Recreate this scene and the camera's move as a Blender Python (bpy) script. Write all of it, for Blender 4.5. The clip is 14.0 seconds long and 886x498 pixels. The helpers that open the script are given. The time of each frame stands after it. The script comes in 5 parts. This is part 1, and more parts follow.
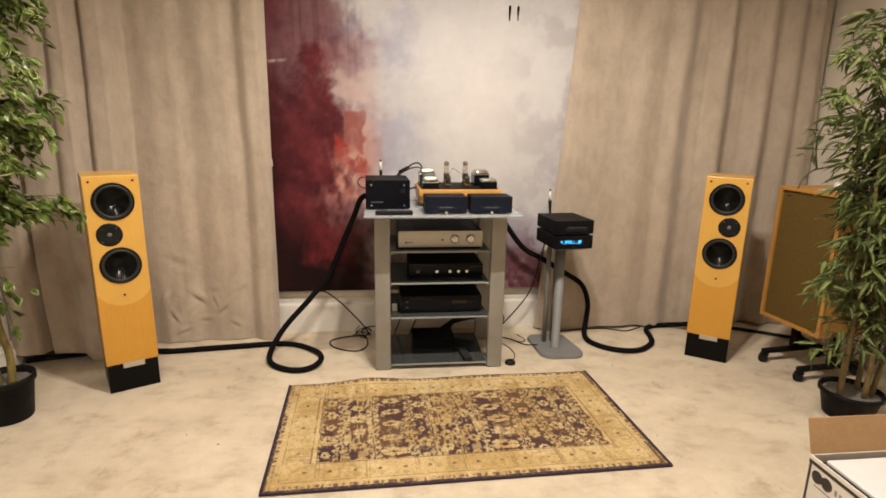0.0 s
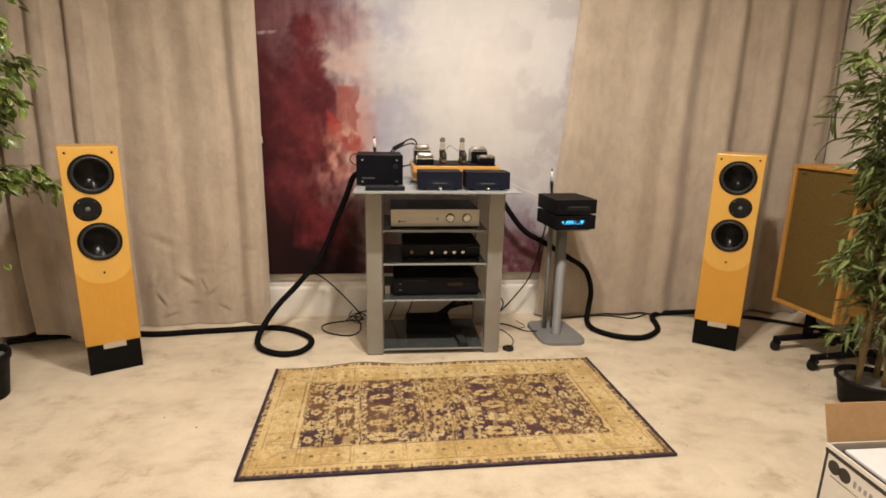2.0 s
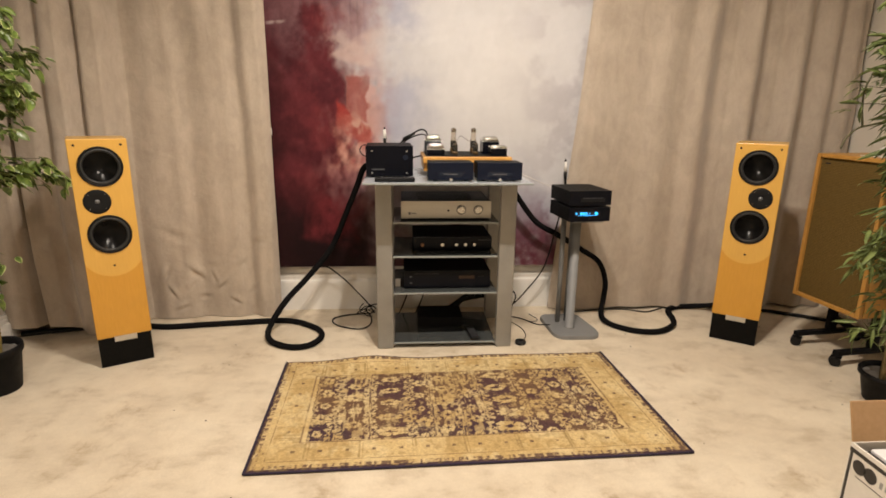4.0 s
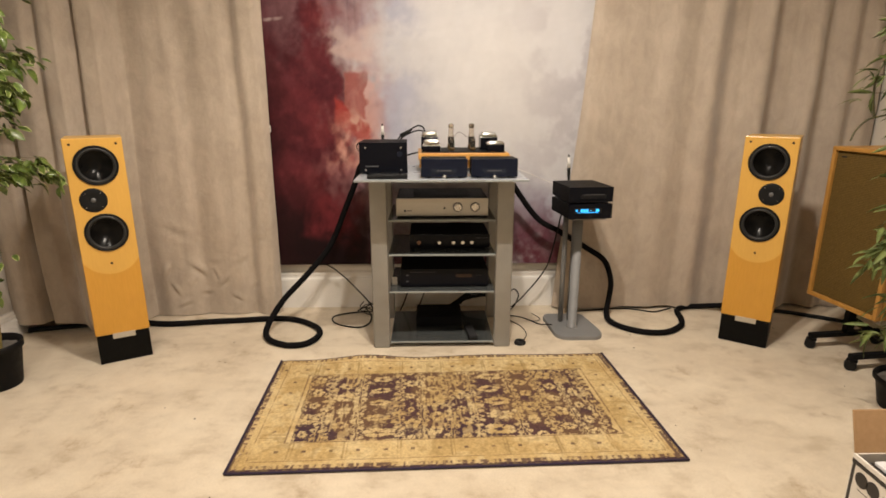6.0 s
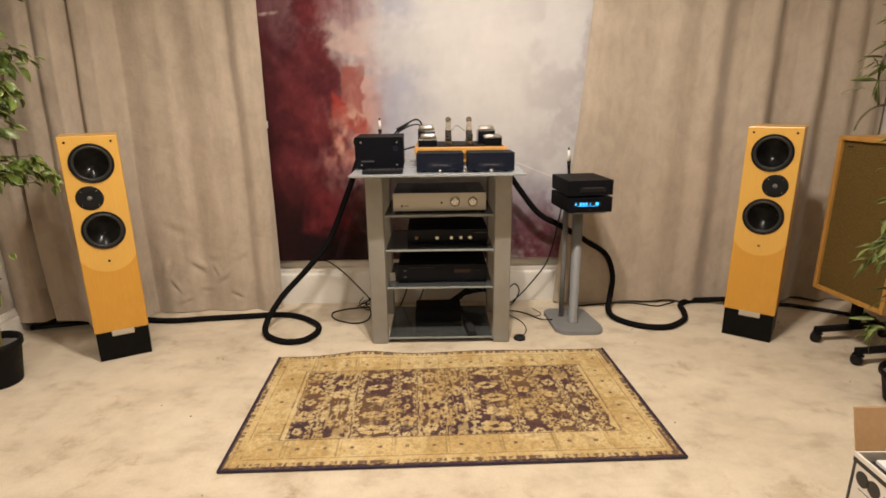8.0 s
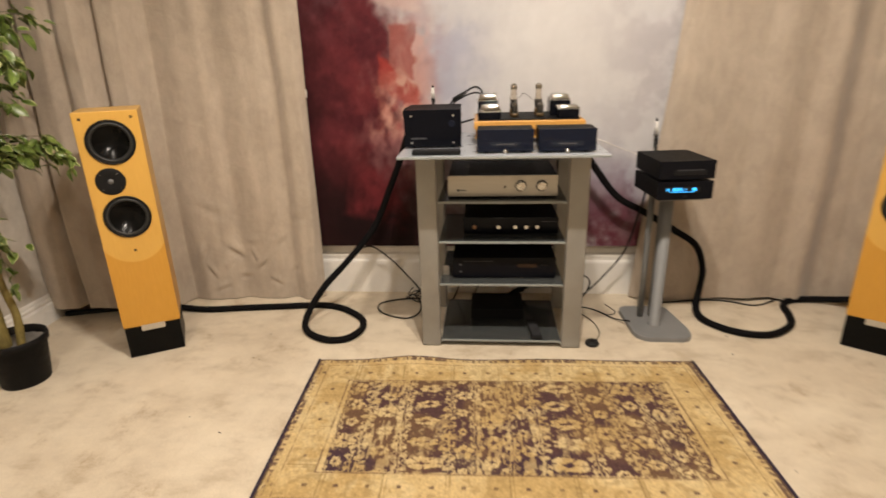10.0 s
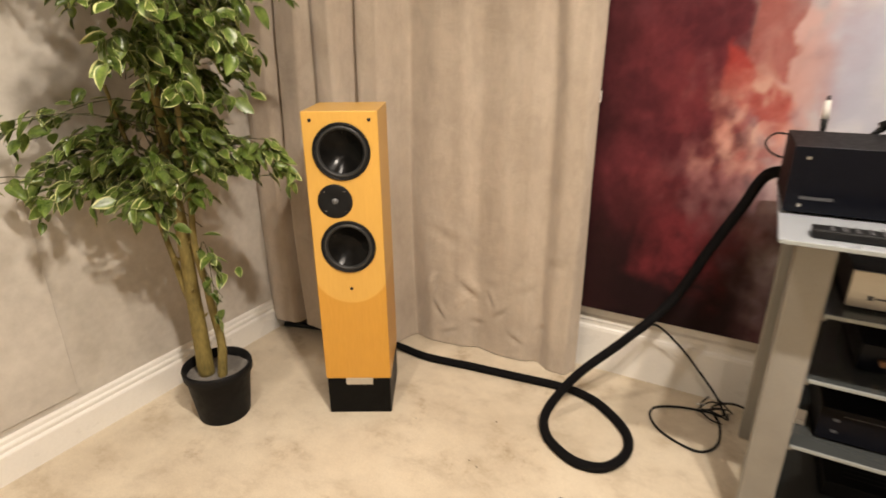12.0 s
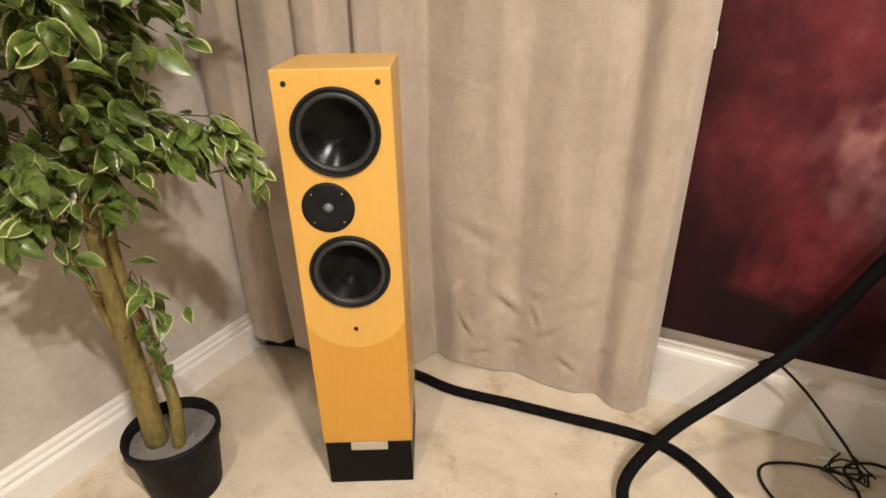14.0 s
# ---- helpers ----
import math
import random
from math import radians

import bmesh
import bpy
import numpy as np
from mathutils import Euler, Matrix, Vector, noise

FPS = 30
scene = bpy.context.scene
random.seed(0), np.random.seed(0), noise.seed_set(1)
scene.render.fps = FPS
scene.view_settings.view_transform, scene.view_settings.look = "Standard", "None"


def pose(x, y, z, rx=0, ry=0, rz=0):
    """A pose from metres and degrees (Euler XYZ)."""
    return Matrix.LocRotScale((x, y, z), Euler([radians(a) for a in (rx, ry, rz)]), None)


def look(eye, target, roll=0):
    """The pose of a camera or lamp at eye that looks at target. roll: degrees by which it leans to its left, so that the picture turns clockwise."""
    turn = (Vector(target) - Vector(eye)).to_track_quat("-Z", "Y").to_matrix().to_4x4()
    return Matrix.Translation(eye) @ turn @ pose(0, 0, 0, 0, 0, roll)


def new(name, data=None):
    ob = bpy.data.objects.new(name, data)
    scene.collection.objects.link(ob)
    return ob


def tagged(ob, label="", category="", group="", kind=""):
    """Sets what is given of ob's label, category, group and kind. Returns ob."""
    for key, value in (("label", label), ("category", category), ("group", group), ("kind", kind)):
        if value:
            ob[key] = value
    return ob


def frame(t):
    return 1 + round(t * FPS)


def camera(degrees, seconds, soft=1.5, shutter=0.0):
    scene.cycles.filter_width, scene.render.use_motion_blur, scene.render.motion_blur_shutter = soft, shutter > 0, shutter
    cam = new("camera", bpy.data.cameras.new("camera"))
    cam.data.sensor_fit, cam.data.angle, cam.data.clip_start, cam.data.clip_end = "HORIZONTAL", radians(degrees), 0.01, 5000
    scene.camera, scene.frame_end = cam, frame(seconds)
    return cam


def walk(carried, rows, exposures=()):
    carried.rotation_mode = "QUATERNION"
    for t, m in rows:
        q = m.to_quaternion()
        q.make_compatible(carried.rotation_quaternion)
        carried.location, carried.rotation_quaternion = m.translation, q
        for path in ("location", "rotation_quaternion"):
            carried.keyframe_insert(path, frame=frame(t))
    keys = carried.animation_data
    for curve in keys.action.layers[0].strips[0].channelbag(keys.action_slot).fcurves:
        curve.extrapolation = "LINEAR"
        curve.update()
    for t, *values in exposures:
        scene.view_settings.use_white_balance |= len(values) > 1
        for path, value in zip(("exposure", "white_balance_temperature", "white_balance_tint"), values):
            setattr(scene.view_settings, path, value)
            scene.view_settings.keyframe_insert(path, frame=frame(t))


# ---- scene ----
cam = camera(78.4, 14.0, 1.7, 0.5)
PATH = [
    (0, (0.093, 0.559, 1.231), (0.314, 2.491, 0.763), 1.0),
    (0.5, (0.11, 0.591, 1.216), (0.338, 2.52, 0.74), 1.1),
    (1, (0.136, 0.62, 1.178), (0.357, 2.551, 0.707), 1.1),
    (1.5, (0.152, 0.641, 1.146), (0.364, 2.571, 0.665), 1.2),
    (2, (0.169, 0.648, 1.123), (0.359, 2.581, 0.645), 1.1),
    (2.5, (0.167, 0.658, 1.124), (0.343, 2.59, 0.64), 1.0),
    (3, (0.171, 0.657, 1.119), (0.334, 2.589, 0.628), 1.0),
    (5.5, (0.267, 0.735, 1.109), (0.347, 2.665, 0.592), -0.0),
    (6, (0.319, 0.721, 1.107), (0.366, 2.652, 0.591), -0.0),
    (6.5, (0.352, 0.711, 1.113), (0.386, 2.64, 0.586), -0.0),
    (7, (0.381, 0.704, 1.102), (0.399, 2.634, 0.578), -0.3),
    (9.5, (0.337, 0.964, 1.123), (0.344, 2.861, 0.49), -1.2),
    (10, (0.326, 1.103, 1.13), (0.156, 2.979, 0.458), -1.6),
    (10.5, (0.329, 1.32, 1.143), (-0.02, 3.169, 0.467), -1.2),
    (11, (0.24, 1.506, 1.138), (-0.339, 3.299, 0.467), -1.1),
    (11.5, (0.059, 1.686, 1.153), (-0.699, 3.415, 0.493), -0.6),
    (12, (-0.054, 1.818, 1.142), (-0.985, 3.44, 0.433), -0.6),
    (12.5, (-0.129, 1.997, 1.11), (-1.143, 3.55, 0.362), -0.8),
    (13, (-0.214, 2.102, 1.098), (-1.225, 3.629, 0.294), -0.8),
    (13.5, (-0.336, 2.182, 1.097), (-1.272, 3.737, 0.257), -0.9),
    (14, (-0.415, 2.224, 1.094), (-1.279, 3.805, 0.226), -1.2),
]
walk(cam, [(t, look(eye, target, roll)) for t, eye, target, roll in PATH],
     [(0.0, -0.18, 6580, 10), (3.0, -0.20, 6580, 10), (7.0, -0.23, 6580, 10), (10.0, -0.21, 6580, 10), (11.0, -0.12, 6580, 10), (12.0, 0.05, 6560, 10), (13.4, 0.04, 6420, 10), (14.0, 0.13, 6200, 10)])

# ---- light ----
world = bpy.data.worlds.new("world")
world.use_nodes = True
world.node_tree.nodes["Background"].inputs[0].default_value = (0.9, 0.85, 0.78, 1)
world.node_tree.nodes["Background"].inputs[1].default_value = 0.01
scene.world = world
scene.view_settings.exposure = 0.0
CEILING = 2.55
# place, watts and beam angle
# the last two are unseen fill lamps, added for the right side and the rear
DOWNLIGHTS = [(0.42, 1.95, 145, 168), (0.66, 1.95, 145, 168), (-0.70, 2.05, 74, 124), (1.95, 1.35, 6, 168), (0.5, -0.2, 62, 168)]
WARM = (1.0, 0.888, 0.768)

# ---- materials ----
MATS = {}


class Nodes:
    """A node material with short calls for the usual nodes."""

    def __init__(self, name):
        self.mat = bpy.data.materials.new(name)
        self.mat.use_nodes = True
        self.nt = self.mat.node_tree
        self.bsdf = self.nt.nodes["Principled BSDF"]
        self.coord = self.add("ShaderNodeTexCoord")

    def add(self, kind):
        return self.nt.nodes.new(kind)

    def link(self, a, b):
        self.nt.links.new(a, b)

    def noise(self, scale, detail=4.0, rough=0.55, stretch=(1, 1, 1), distortion=0.0):
        mp = self.add("ShaderNodeMapping")
        mp.inputs["Scale"].default_value = stretch
        self.link(self.coord.outputs["Object"], mp.inputs["Vector"])
        n = self.add("ShaderNodeTexNoise")
        n.inputs["Scale"].default_value, n.inputs["Detail"].default_value = scale, detail
        n.inputs["Roughness"].default_value, n.inputs["Distortion"].default_value = rough, distortion
        self.link(mp.outputs[0], n.inputs["Vector"])
        return n.outputs["Fac"]

    def ramp(self, fac, stops):
        r = self.add("ShaderNodeValToRGB")
        while len(r.color_ramp.elements) < len(stops):
            r.color_ramp.elements.new(0.5)
        for e, (p, c) in zip(r.color_ramp.elements, stops):
            e.position, e.color = p, (*c, 1)
        self.link(fac, r.inputs[0])
        return r.outputs[0]

    def mix(self, fac, a, b, blend="MIX"):
        m = self.add("ShaderNodeMix")
        m.data_type, m.blend_type = "RGBA", blend
        for socket, value in ((m.inputs[0], fac), (m.inputs[6], a), (m.inputs[7], b)):
            if isinstance(value, (int, float)):
                socket.default_value = value
            elif isinstance(value, tuple):
                socket.default_value = (*value, 1)
            else:
                self.link(value, socket)
        return m.outputs[2]

    def maths(self, op, a, b=0.0):
        m = self.add("ShaderNodeMath")
        m.operation = op
        for socket, value in zip(m.inputs, (a, b)):
            if isinstance(value, (int, float)):
                socket.default_value = value
            else:
                self.link(value, socket)
        return m.outputs[0]

    def finish(self, colour=None, rough=None, bump=None, strength=0.2, distance=0.002, metal=0.0, spec=0.5):
        if colour is not None:
            if isinstance(colour, tuple):
                self.bsdf.inputs["Base Color"].default_value = (*colour, 1)
            else:
                self.link(colour, self.bsdf.inputs["Base Color"])
        if rough is not None:
            if isinstance(rough, (int, float)):
                self.bsdf.inputs["Roughness"].default_value = rough
            else:
                self.link(rough, self.bsdf.inputs["Roughness"])
        self.bsdf.inputs["Metallic"].default_value = metal
        self.bsdf.inputs["Specular IOR Level"].default_value = spec
        if bump is not None:
            b = self.add("ShaderNodeBump")
            b.inputs["Strength"].default_value, b.inputs["Distance"].default_value = strength, distance
            self.link(bump, b.inputs["Height"])
            self.link(b.outputs[0], self.bsdf.inputs["Normal"])
        return self.mat


def grained(name, a, b, scale=30.0, rough=(0.4, 0.6), stretch=(1, 1, 1), metal=0.0, bump=0.1, distance=0.001, spec=0.5, fine=4.0):
    """A surface that varies between two colours at two scales."""
    n = Nodes(name)
    big, small = n.noise(scale, 4, 0.55, stretch), n.noise(scale * fine, 5, 0.6, stretch)
    both = n.mix(0.45, big, small)
    colour = n.ramp(both, [(0.3, a), (0.7, b)])
    r = n.ramp(big, [(0.3, (rough[0],) * 3), (0.7, (rough[1],) * 3)])
    return n.finish(colour, r, small, bump, distance, metal, spec)


def carpet_material():
    n = Nodes("carpet_pile")
    pile = n.noise(900, 3, 0.7)
    tuft = n.noise(160, 4, 0.75)
    tread = n.noise(2.3, 6, 0.7)
    patch = n.noise(6.0, 5, 0.62, (1.0, 1.35, 1))
    stain = n.noise(4.2, 6, 0.75, (1.25, 1, 1))
    base = n.ramp(tread, [(0.34, (0.59, 0.500, 0.378)), (0.5, (0.66, 0.570, 0.440)), (0.66, (0.71, 0.622, 0.488))])
    dark = n.ramp(patch, [(0.33, (0.76, 0.72, 0.66)), (0.46, (0.965, 0.96, 0.95)), (0.6, (1.05, 1.05, 1.04))])
    brown = n.ramp(stain, [(0.31, (0.60, 0.52, 0.43)), (0.41, (0.94, 0.925, 0.905)), (0.48, (1, 1, 1))])
    c = n.mix(0.85, base, dark, "MULTIPLY")
    c = n.mix(0.75, c, brown, "MULTIPLY")
    c = n.mix(0.35, c, n.ramp(n.mix(0.5, pile, tuft), [(0.35, (0.6, 0.58, 0.55)), (0.65, (1.14, 1.14, 1.14))]), "MULTIPLY")
    n.bsdf.inputs["Sheen Weight"].default_value = 0.25
    return n.finish(c, 0.95, n.mix(0.5, n.mix(0.5, pile, tuft), patch), 0.6, 0.005, spec=0.1)


def curtain_material():
    n = Nodes("curtain_cotton_velvet")
    weave = n.noise(500, 3, 0.7, (1, 1, 0.6))
    slub = n.noise(60, 4, 0.6, (1, 1, 0.15))
    cloud = n.noise(5, 4, 0.6)
    c = n.ramp(cloud, [(0.3, (0.42, 0.350, 0.280)), (0.7, (0.50, 0.425, 0.345))])
    c = n.mix(0.3, c, n.ramp(weave, [(0.3, (0.6, 0.6, 0.6)), (0.7, (1.1, 1.1, 1.1))]), "MULTIPLY")
    c = n.mix(0.07, c, n.ramp(slub, [(0.35, (0.7, 0.68, 0.66)), (0.65, (1.15, 1.15, 1.15))]), "MULTIPLY")
    nap = n.noise(17, 5, 0.7, (1, 1, 0.5), 0.6)
    c = n.mix(0.55, c, n.ramp(nap, [(0.36, (0.86, 0.85, 0.84)), (0.5, (1, 1, 1)), (0.66, (1.14, 1.13, 1.12))]), "MULTIPLY")
    n.bsdf.inputs["Sheen Weight"].default_value = 0.35
    mat = n.finish(c, 0.9, n.mix(0.6, weave, slub), 0.3, 0.002, spec=0.15)
    rumple = n.mix(0.35, n.noise(5, 4, 0.55, (0.9, 1, 1.3), 0.9), n.noise(15, 4, 0.55, (0.8, 1, 1.15), 0.8))
    fold = n.add("ShaderNodeBump")
    fold.inputs["Strength"].default_value, fold.inputs["Distance"].default_value = 0.42, 0.020
    n.link(rumple, fold.inputs["Height"])
    weft = n.bsdf.inputs["Normal"].links[0].from_node
    n.link(fold.outputs[0], weft.inputs["Normal"])
    return mat


def veneer_material():
    """Cherry veneer that has stayed paler where a grille with a round lower end covered it."""
    n = Nodes("cherry_veneer")
    fleck = n.noise(140, 4, 0.6, (1, 1, 0.12))
    cloud = n.noise(9, 3, 0.5, (1, 1, 0.35))
    pale = n.ramp(fleck, [(0.3, (0.64, 0.360, 0.070)), (0.7, (0.68, 0.390, 0.082))])
    deep = n.ramp(fleck, [(0.3, (0.555, 0.272, 0.030)), (0.7, (0.605, 0.302, 0.038))])
    sep = n.add("ShaderNodeSeparateXYZ")
    n.link(n.coord.outputs["Object"], sep.inputs[0])
    dx = sep.outputs[0]
    dz = n.maths("MINIMUM", n.maths("SUBTRACT", sep.outputs[2], 0.522), 0.0)
    far = n.maths("SQRT", n.maths("ADD", n.maths("MULTIPLY", dx, dx), n.maths("MULTIPLY", dz, dz)))
    mask = n.ramp(n.maths("MULTIPLY", far, 4.0), [(0.46, (0, 0, 0)), (0.475, (1, 1, 1))])
    c = n.mix(mask, pale, deep)
    c = n.mix(0.25, c, n.ramp(cloud, [(0.3, (0.88, 0.85, 0.80)), (0.7, (1.06, 1.06, 1.06))]), "MULTIPLY")
    n.bsdf.inputs["Coat Weight"].default_value = 0.25
    n.bsdf.inputs["Coat Roughness"].default_value = 0.25
    return n.finish(c, 0.38, fleck, 0.05, 0.001)


def attribute_material(name, rough, weave_scale, strength, stretch=(1, 1, 1), spec=0.2, scumble=0.0):
    n = Nodes(name)
    a = n.add("ShaderNodeVertexColor")
    a.layer_name = "dye"
    weave = n.noise(weave_scale, 3, 0.7, stretch)
    c = n.mix(0.3, a.outputs[0], n.ramp(weave, [(0.3, (0.62, 0.62, 0.62)), (0.7, (1.18, 1.18, 1.18))]), "MULTIPLY")
    if scumble:
        rub = n.noise(38, 7, 0.75, (1.0, 1, 0.6), 0.5)
        where = n.ramp(a.outputs[0], [(0.10, (scumble,) * 3), (0.35, (scumble * 0.12,) * 3)])
        c = n.mix(where, c, n.ramp(rub, [(0.35, (0.55, 0.52, 0.53)), (0.5, (1, 1, 1)), (0.66, (1.35, 1.32, 1.30))]), "MULTIPLY")
    return n.finish(c, rough, weave, strength, 0.002, spec=spec)


def glass_material(name, tint, rough=0.05, see=0.5):
    n = Nodes(name)
    smear = n.noise(14, 4, 0.6)
    n.bsdf.inputs["Transmission Weight"].default_value = see
    n.bsdf.inputs["IOR"].default_value = 1.45
    return n.finish(tint, n.ramp(smear, [(0.3, (rough,) * 3), (0.7, (rough + 0.12,) * 3)]))


def glow_material(name, colour, strength):
    n = Nodes(name)
    n.bsdf.inputs["Emission Color"].default_value = (*colour, 1)
    n.bsdf.inputs["Emission Strength"].default_value = strength
    return n.finish(colour, 0.4)


def cone_grille_material():
    """Woven brown and gold speaker cloth."""
    n = Nodes("woven_speaker_cloth")
    w = n.add("ShaderNodeTexWave")
    w.wave_type, w.bands_direction = "BANDS", "Z"
    w.inputs["Scale"].default_value, w.inputs["Distortion"].default_value = 45, 1.2
    n.link(n.coord.outputs["Object"], w.inputs["Vector"])
    v = n.noise(260, 3, 0.7, (1, 1, 0.5))
    c = n.mix(0.5, n.ramp(w.outputs[0], [(0.2, (0.072, 0.043, 0.010)), (0.8, (0.150, 0.096, 0.026))]), n.ramp(v, [(0.3, (0.065, 0.038, 0.010)), (0.7, (0.165, 0.108, 0.030))]))
    return n.finish(c, 0.8, v, 0.4, 0.002, spec=0.2)


M_CARPET = carpet_material()
M_CURTAIN = curtain_material()
M_VENEER = veneer_material()
M_WALL = grained("wall_emulsion", (0.68, 0.62, 0.53), (0.74, 0.68, 0.59), 3, (0.75, 0.9), bump=0.06, fine=40, spec=0.25)
# greyer lining; its darker mottle is leaf-shadow dapple put into the colour
M_DAPPLED_PANEL = grained("wall_lining_leaf_shade", (0.42, 0.385, 0.335), (0.60, 0.555, 0.495), 5, (0.5, 0.75), bump=0.08, fine=6, spec=0.3)
M_CEILING = grained("ceiling_paint", (0.74, 0.72, 0.68), (0.8, 0.78, 0.74), 3, (0.8, 0.9), bump=0.04, fine=40, spec=0.2)
M_GLOSS = grained("white_gloss_paint", (0.75, 0.725, 0.68), (0.83, 0.805, 0.76), 6, (0.25, 0.4), bump=0.05, fine=20)
M_BLACK = grained("black_plinth_lacquer", (0.003, 0.003, 0.003), (0.007, 0.0065, 0.006), 20, (0.35, 0.5), spec=0.10)
M_RUBBER = grained("black_rubber", (0.006, 0.006, 0.006), (0.014, 0.0135, 0.013), 60, (0.5, 0.65), spec=0.25)
M_CONE = grained("doped_paper_cone", (0.003, 0.003, 0.003), (0.007, 0.0065, 0.006), 40, (0.17, 0.23), spec=0.11)
M_BASKET = grained("driver_frame_plastic", (0.007, 0.007, 0.0075), (0.013, 0.013, 0.0135), 50, (0.45, 0.6), spec=0.15)
M_DOME = grained("grey_dome", (0.10, 0.10, 0.10), (0.17, 0.17, 0.17), 60, (0.25, 0.35))
M_BRAID = grained("braided_cable_sleeve", (0.003, 0.0028, 0.003), (0.011, 0.0103, 0.011), 260, (0.8, 0.92), bump=0.6, distance=0.002, spec=0.06)
M_FLEX = grained("black_flex", (0.005, 0.005, 0.005), (0.010, 0.010, 0.010), 80, (0.5, 0.6), spec=0.2)
M_ALU = grained("silver_grey_lacquered_metal", (0.25, 0.240, 0.220), (0.33, 0.317, 0.290), 12, (0.36, 0.5), metal=0.35, bump=0.05, fine=30)
M_ALU_FACE = grained("champagne_aluminium", (0.45, 0.425, 0.375), (0.53, 0.505, 0.445), 60, (0.30, 0.42), (0.05, 1, 1), metal=0.6, bump=0.05)
M_KNOB = grained("satin_steel", (0.60, 0.57, 0.52), (0.72, 0.69, 0.63), 80, (0.22, 0.32), metal=0.9, bump=0.02)
M_CHROME = grained("chrome", (0.44, 0.43, 0.41), (0.56, 0.545, 0.52), 30, (0.12, 0.20), metal=1.0, bump=0.02)
M_STEELBLACK = grained("black_powder_coat", (0.004, 0.004, 0.0045), (0.008, 0.008, 0.0085), 90, (0.5, 0.65), bump=0.15, spec=0.12)
M_GLOSSBLACK = grained("black_acrylic", (0.003, 0.0033, 0.0055), (0.0055, 0.006, 0.009), 30, (0.16, 0.26), bump=0.02, spec=0.12)
M_NAVY = grained("navy_anodised_face", (0.004, 0.006, 0.014), (0.007, 0.010, 0.022), 50, (0.3, 0.42), bump=0.04, spec=0.2)
M_TOPGLASS = glass_material("frosted_grey_glass", (0.39, 0.415, 0.45), 0.25, 0.15)
M_SHELFGLASS = glass_material("smoked_glass", (0.070, 0.076, 0.075), 0.10, 0.30)
M_GLASSEDGE = grained("ground_glass_edge", (0.22, 0.235, 0.23), (0.31, 0.33, 0.32), 40, (0.3, 0.4))
M_BULB = glass_material("clear_bulb_glass", (0.80, 0.72, 0.60), 0.02, 0.96)
M_AMBER = grained("amber_valve_base", (0.06, 0.035, 0.012), (0.12, 0.07, 0.02), 60, (0.3, 0.4))
M_WOODBASE = grained("oiled_cherry", (0.56, 0.275, 0.060), (0.67, 0.36, 0.090), 40, (0.32, 0.45), (0.15, 1, 1))
M_OAK = grained("oak_edge_frame", (0.36, 0.175, 0.035), (0.50, 0.26, 0.06), 40, (0.4, 0.55), (1, 1, 0.15))
M_CLOTH = cone_grille_material()
M_POT = grained("black_plastic_pot", (0.006, 0.0058, 0.006), (0.012, 0.0115, 0.012), 40, (0.5, 0.65), spec=0.12)
M_SOIL = grained("grey_planting_mix", (0.12, 0.11, 0.095), (0.22, 0.20, 0.18), 60, (0.85, 0.95), bump=0.6, distance=0.004)
M_TRUNK = grained("ficus_bark", (0.105, 0.082, 0.020), (0.27, 0.205, 0.058), 32, (0.6, 0.8), (1, 1, 0.4), bump=0.4, distance=0.003)
M_CANE = grained("bamboo_cane", (0.12, 0.085, 0.032), (0.22, 0.16, 0.065), 30, (0.4, 0.55), (1, 1, 0.2), bump=0.2)
M_LEAF = grained("ficus_leaf_green", (0.018, 0.040, 0.007), (0.165, 0.230, 0.042), 22, (0.24, 0.40), bump=0.15, spec=0.5)
M_LEAFEDGE = grained("ficus_leaf_cream_edge", (0.34, 0.38, 0.12), (0.66, 0.65, 0.34), 16, (0.38, 0.52), bump=0.1, spec=0.3)
M_BLADE = grained("bamboo_leaf", (0.014, 0.028, 0.007), (0.215, 0.265, 0.080), 11, (0.38, 0.55), bump=0.15, spec=0.35)
M_CARD = grained("brown_corrugated_card", (0.36, 0.215, 0.10), (0.44, 0.275, 0.14), 18, (0.75, 0.9), bump=0.15)
M_CARDWHITE = grained("white_printed_card", (0.66, 0.62, 0.56), (0.74, 0.70, 0.64), 9, (0.5, 0.65), bump=0.06)
M_INK = grained("dark_print", (0.020, 0.017, 0.015), (0.040, 0.034, 0.03), 30, (0.5, 0.65))
M_FOAM = grained("white_packing_foam", (0.72, 0.71, 0.72), (0.80, 0.79, 0.80), 20, (0.6, 0.75), bump=0.2)
M_GREYPRINT = grained("grey_print", (0.055, 0.055, 0.06), (0.09, 0.09, 0.095), 40, (0.45, 0.55), spec=0.2)
M_WHITEPLASTIC = grained("white_plastic", (0.70, 0.68, 0.64), (0.78, 0.76, 0.72), 30, (0.35, 0.5))
M_PLATE = grained("brushed_nameplate", (0.52, 0.48, 0.42), (0.62, 0.58, 0.50), 120, (0.3, 0.4), (1, 0.1, 1), metal=0.6)
M_AMBERKNOB = grained("copper_knob", (0.20, 0.11, 0.06), (0.28, 0.16, 0.09), 60, (0.3, 0.4), metal=0.8, bump=0.02)
M_WINDOW = grained("dim_amber_window", (0.018, 0.010, 0.007), (0.030, 0.015, 0.010), 40, (0.15, 0.25), spec=0.3)
M_NAVYPRINT = grained("dark_blue_window", (0.012, 0.016, 0.026), (0.018, 0.023, 0.036), 50, (0.12, 0.2), spec=0.3)
M_SURROUND = grained("butyl_surround", (0.018, 0.018, 0.018), (0.030, 0.030, 0.029), 60, (0.38, 0.5), spec=0.4)
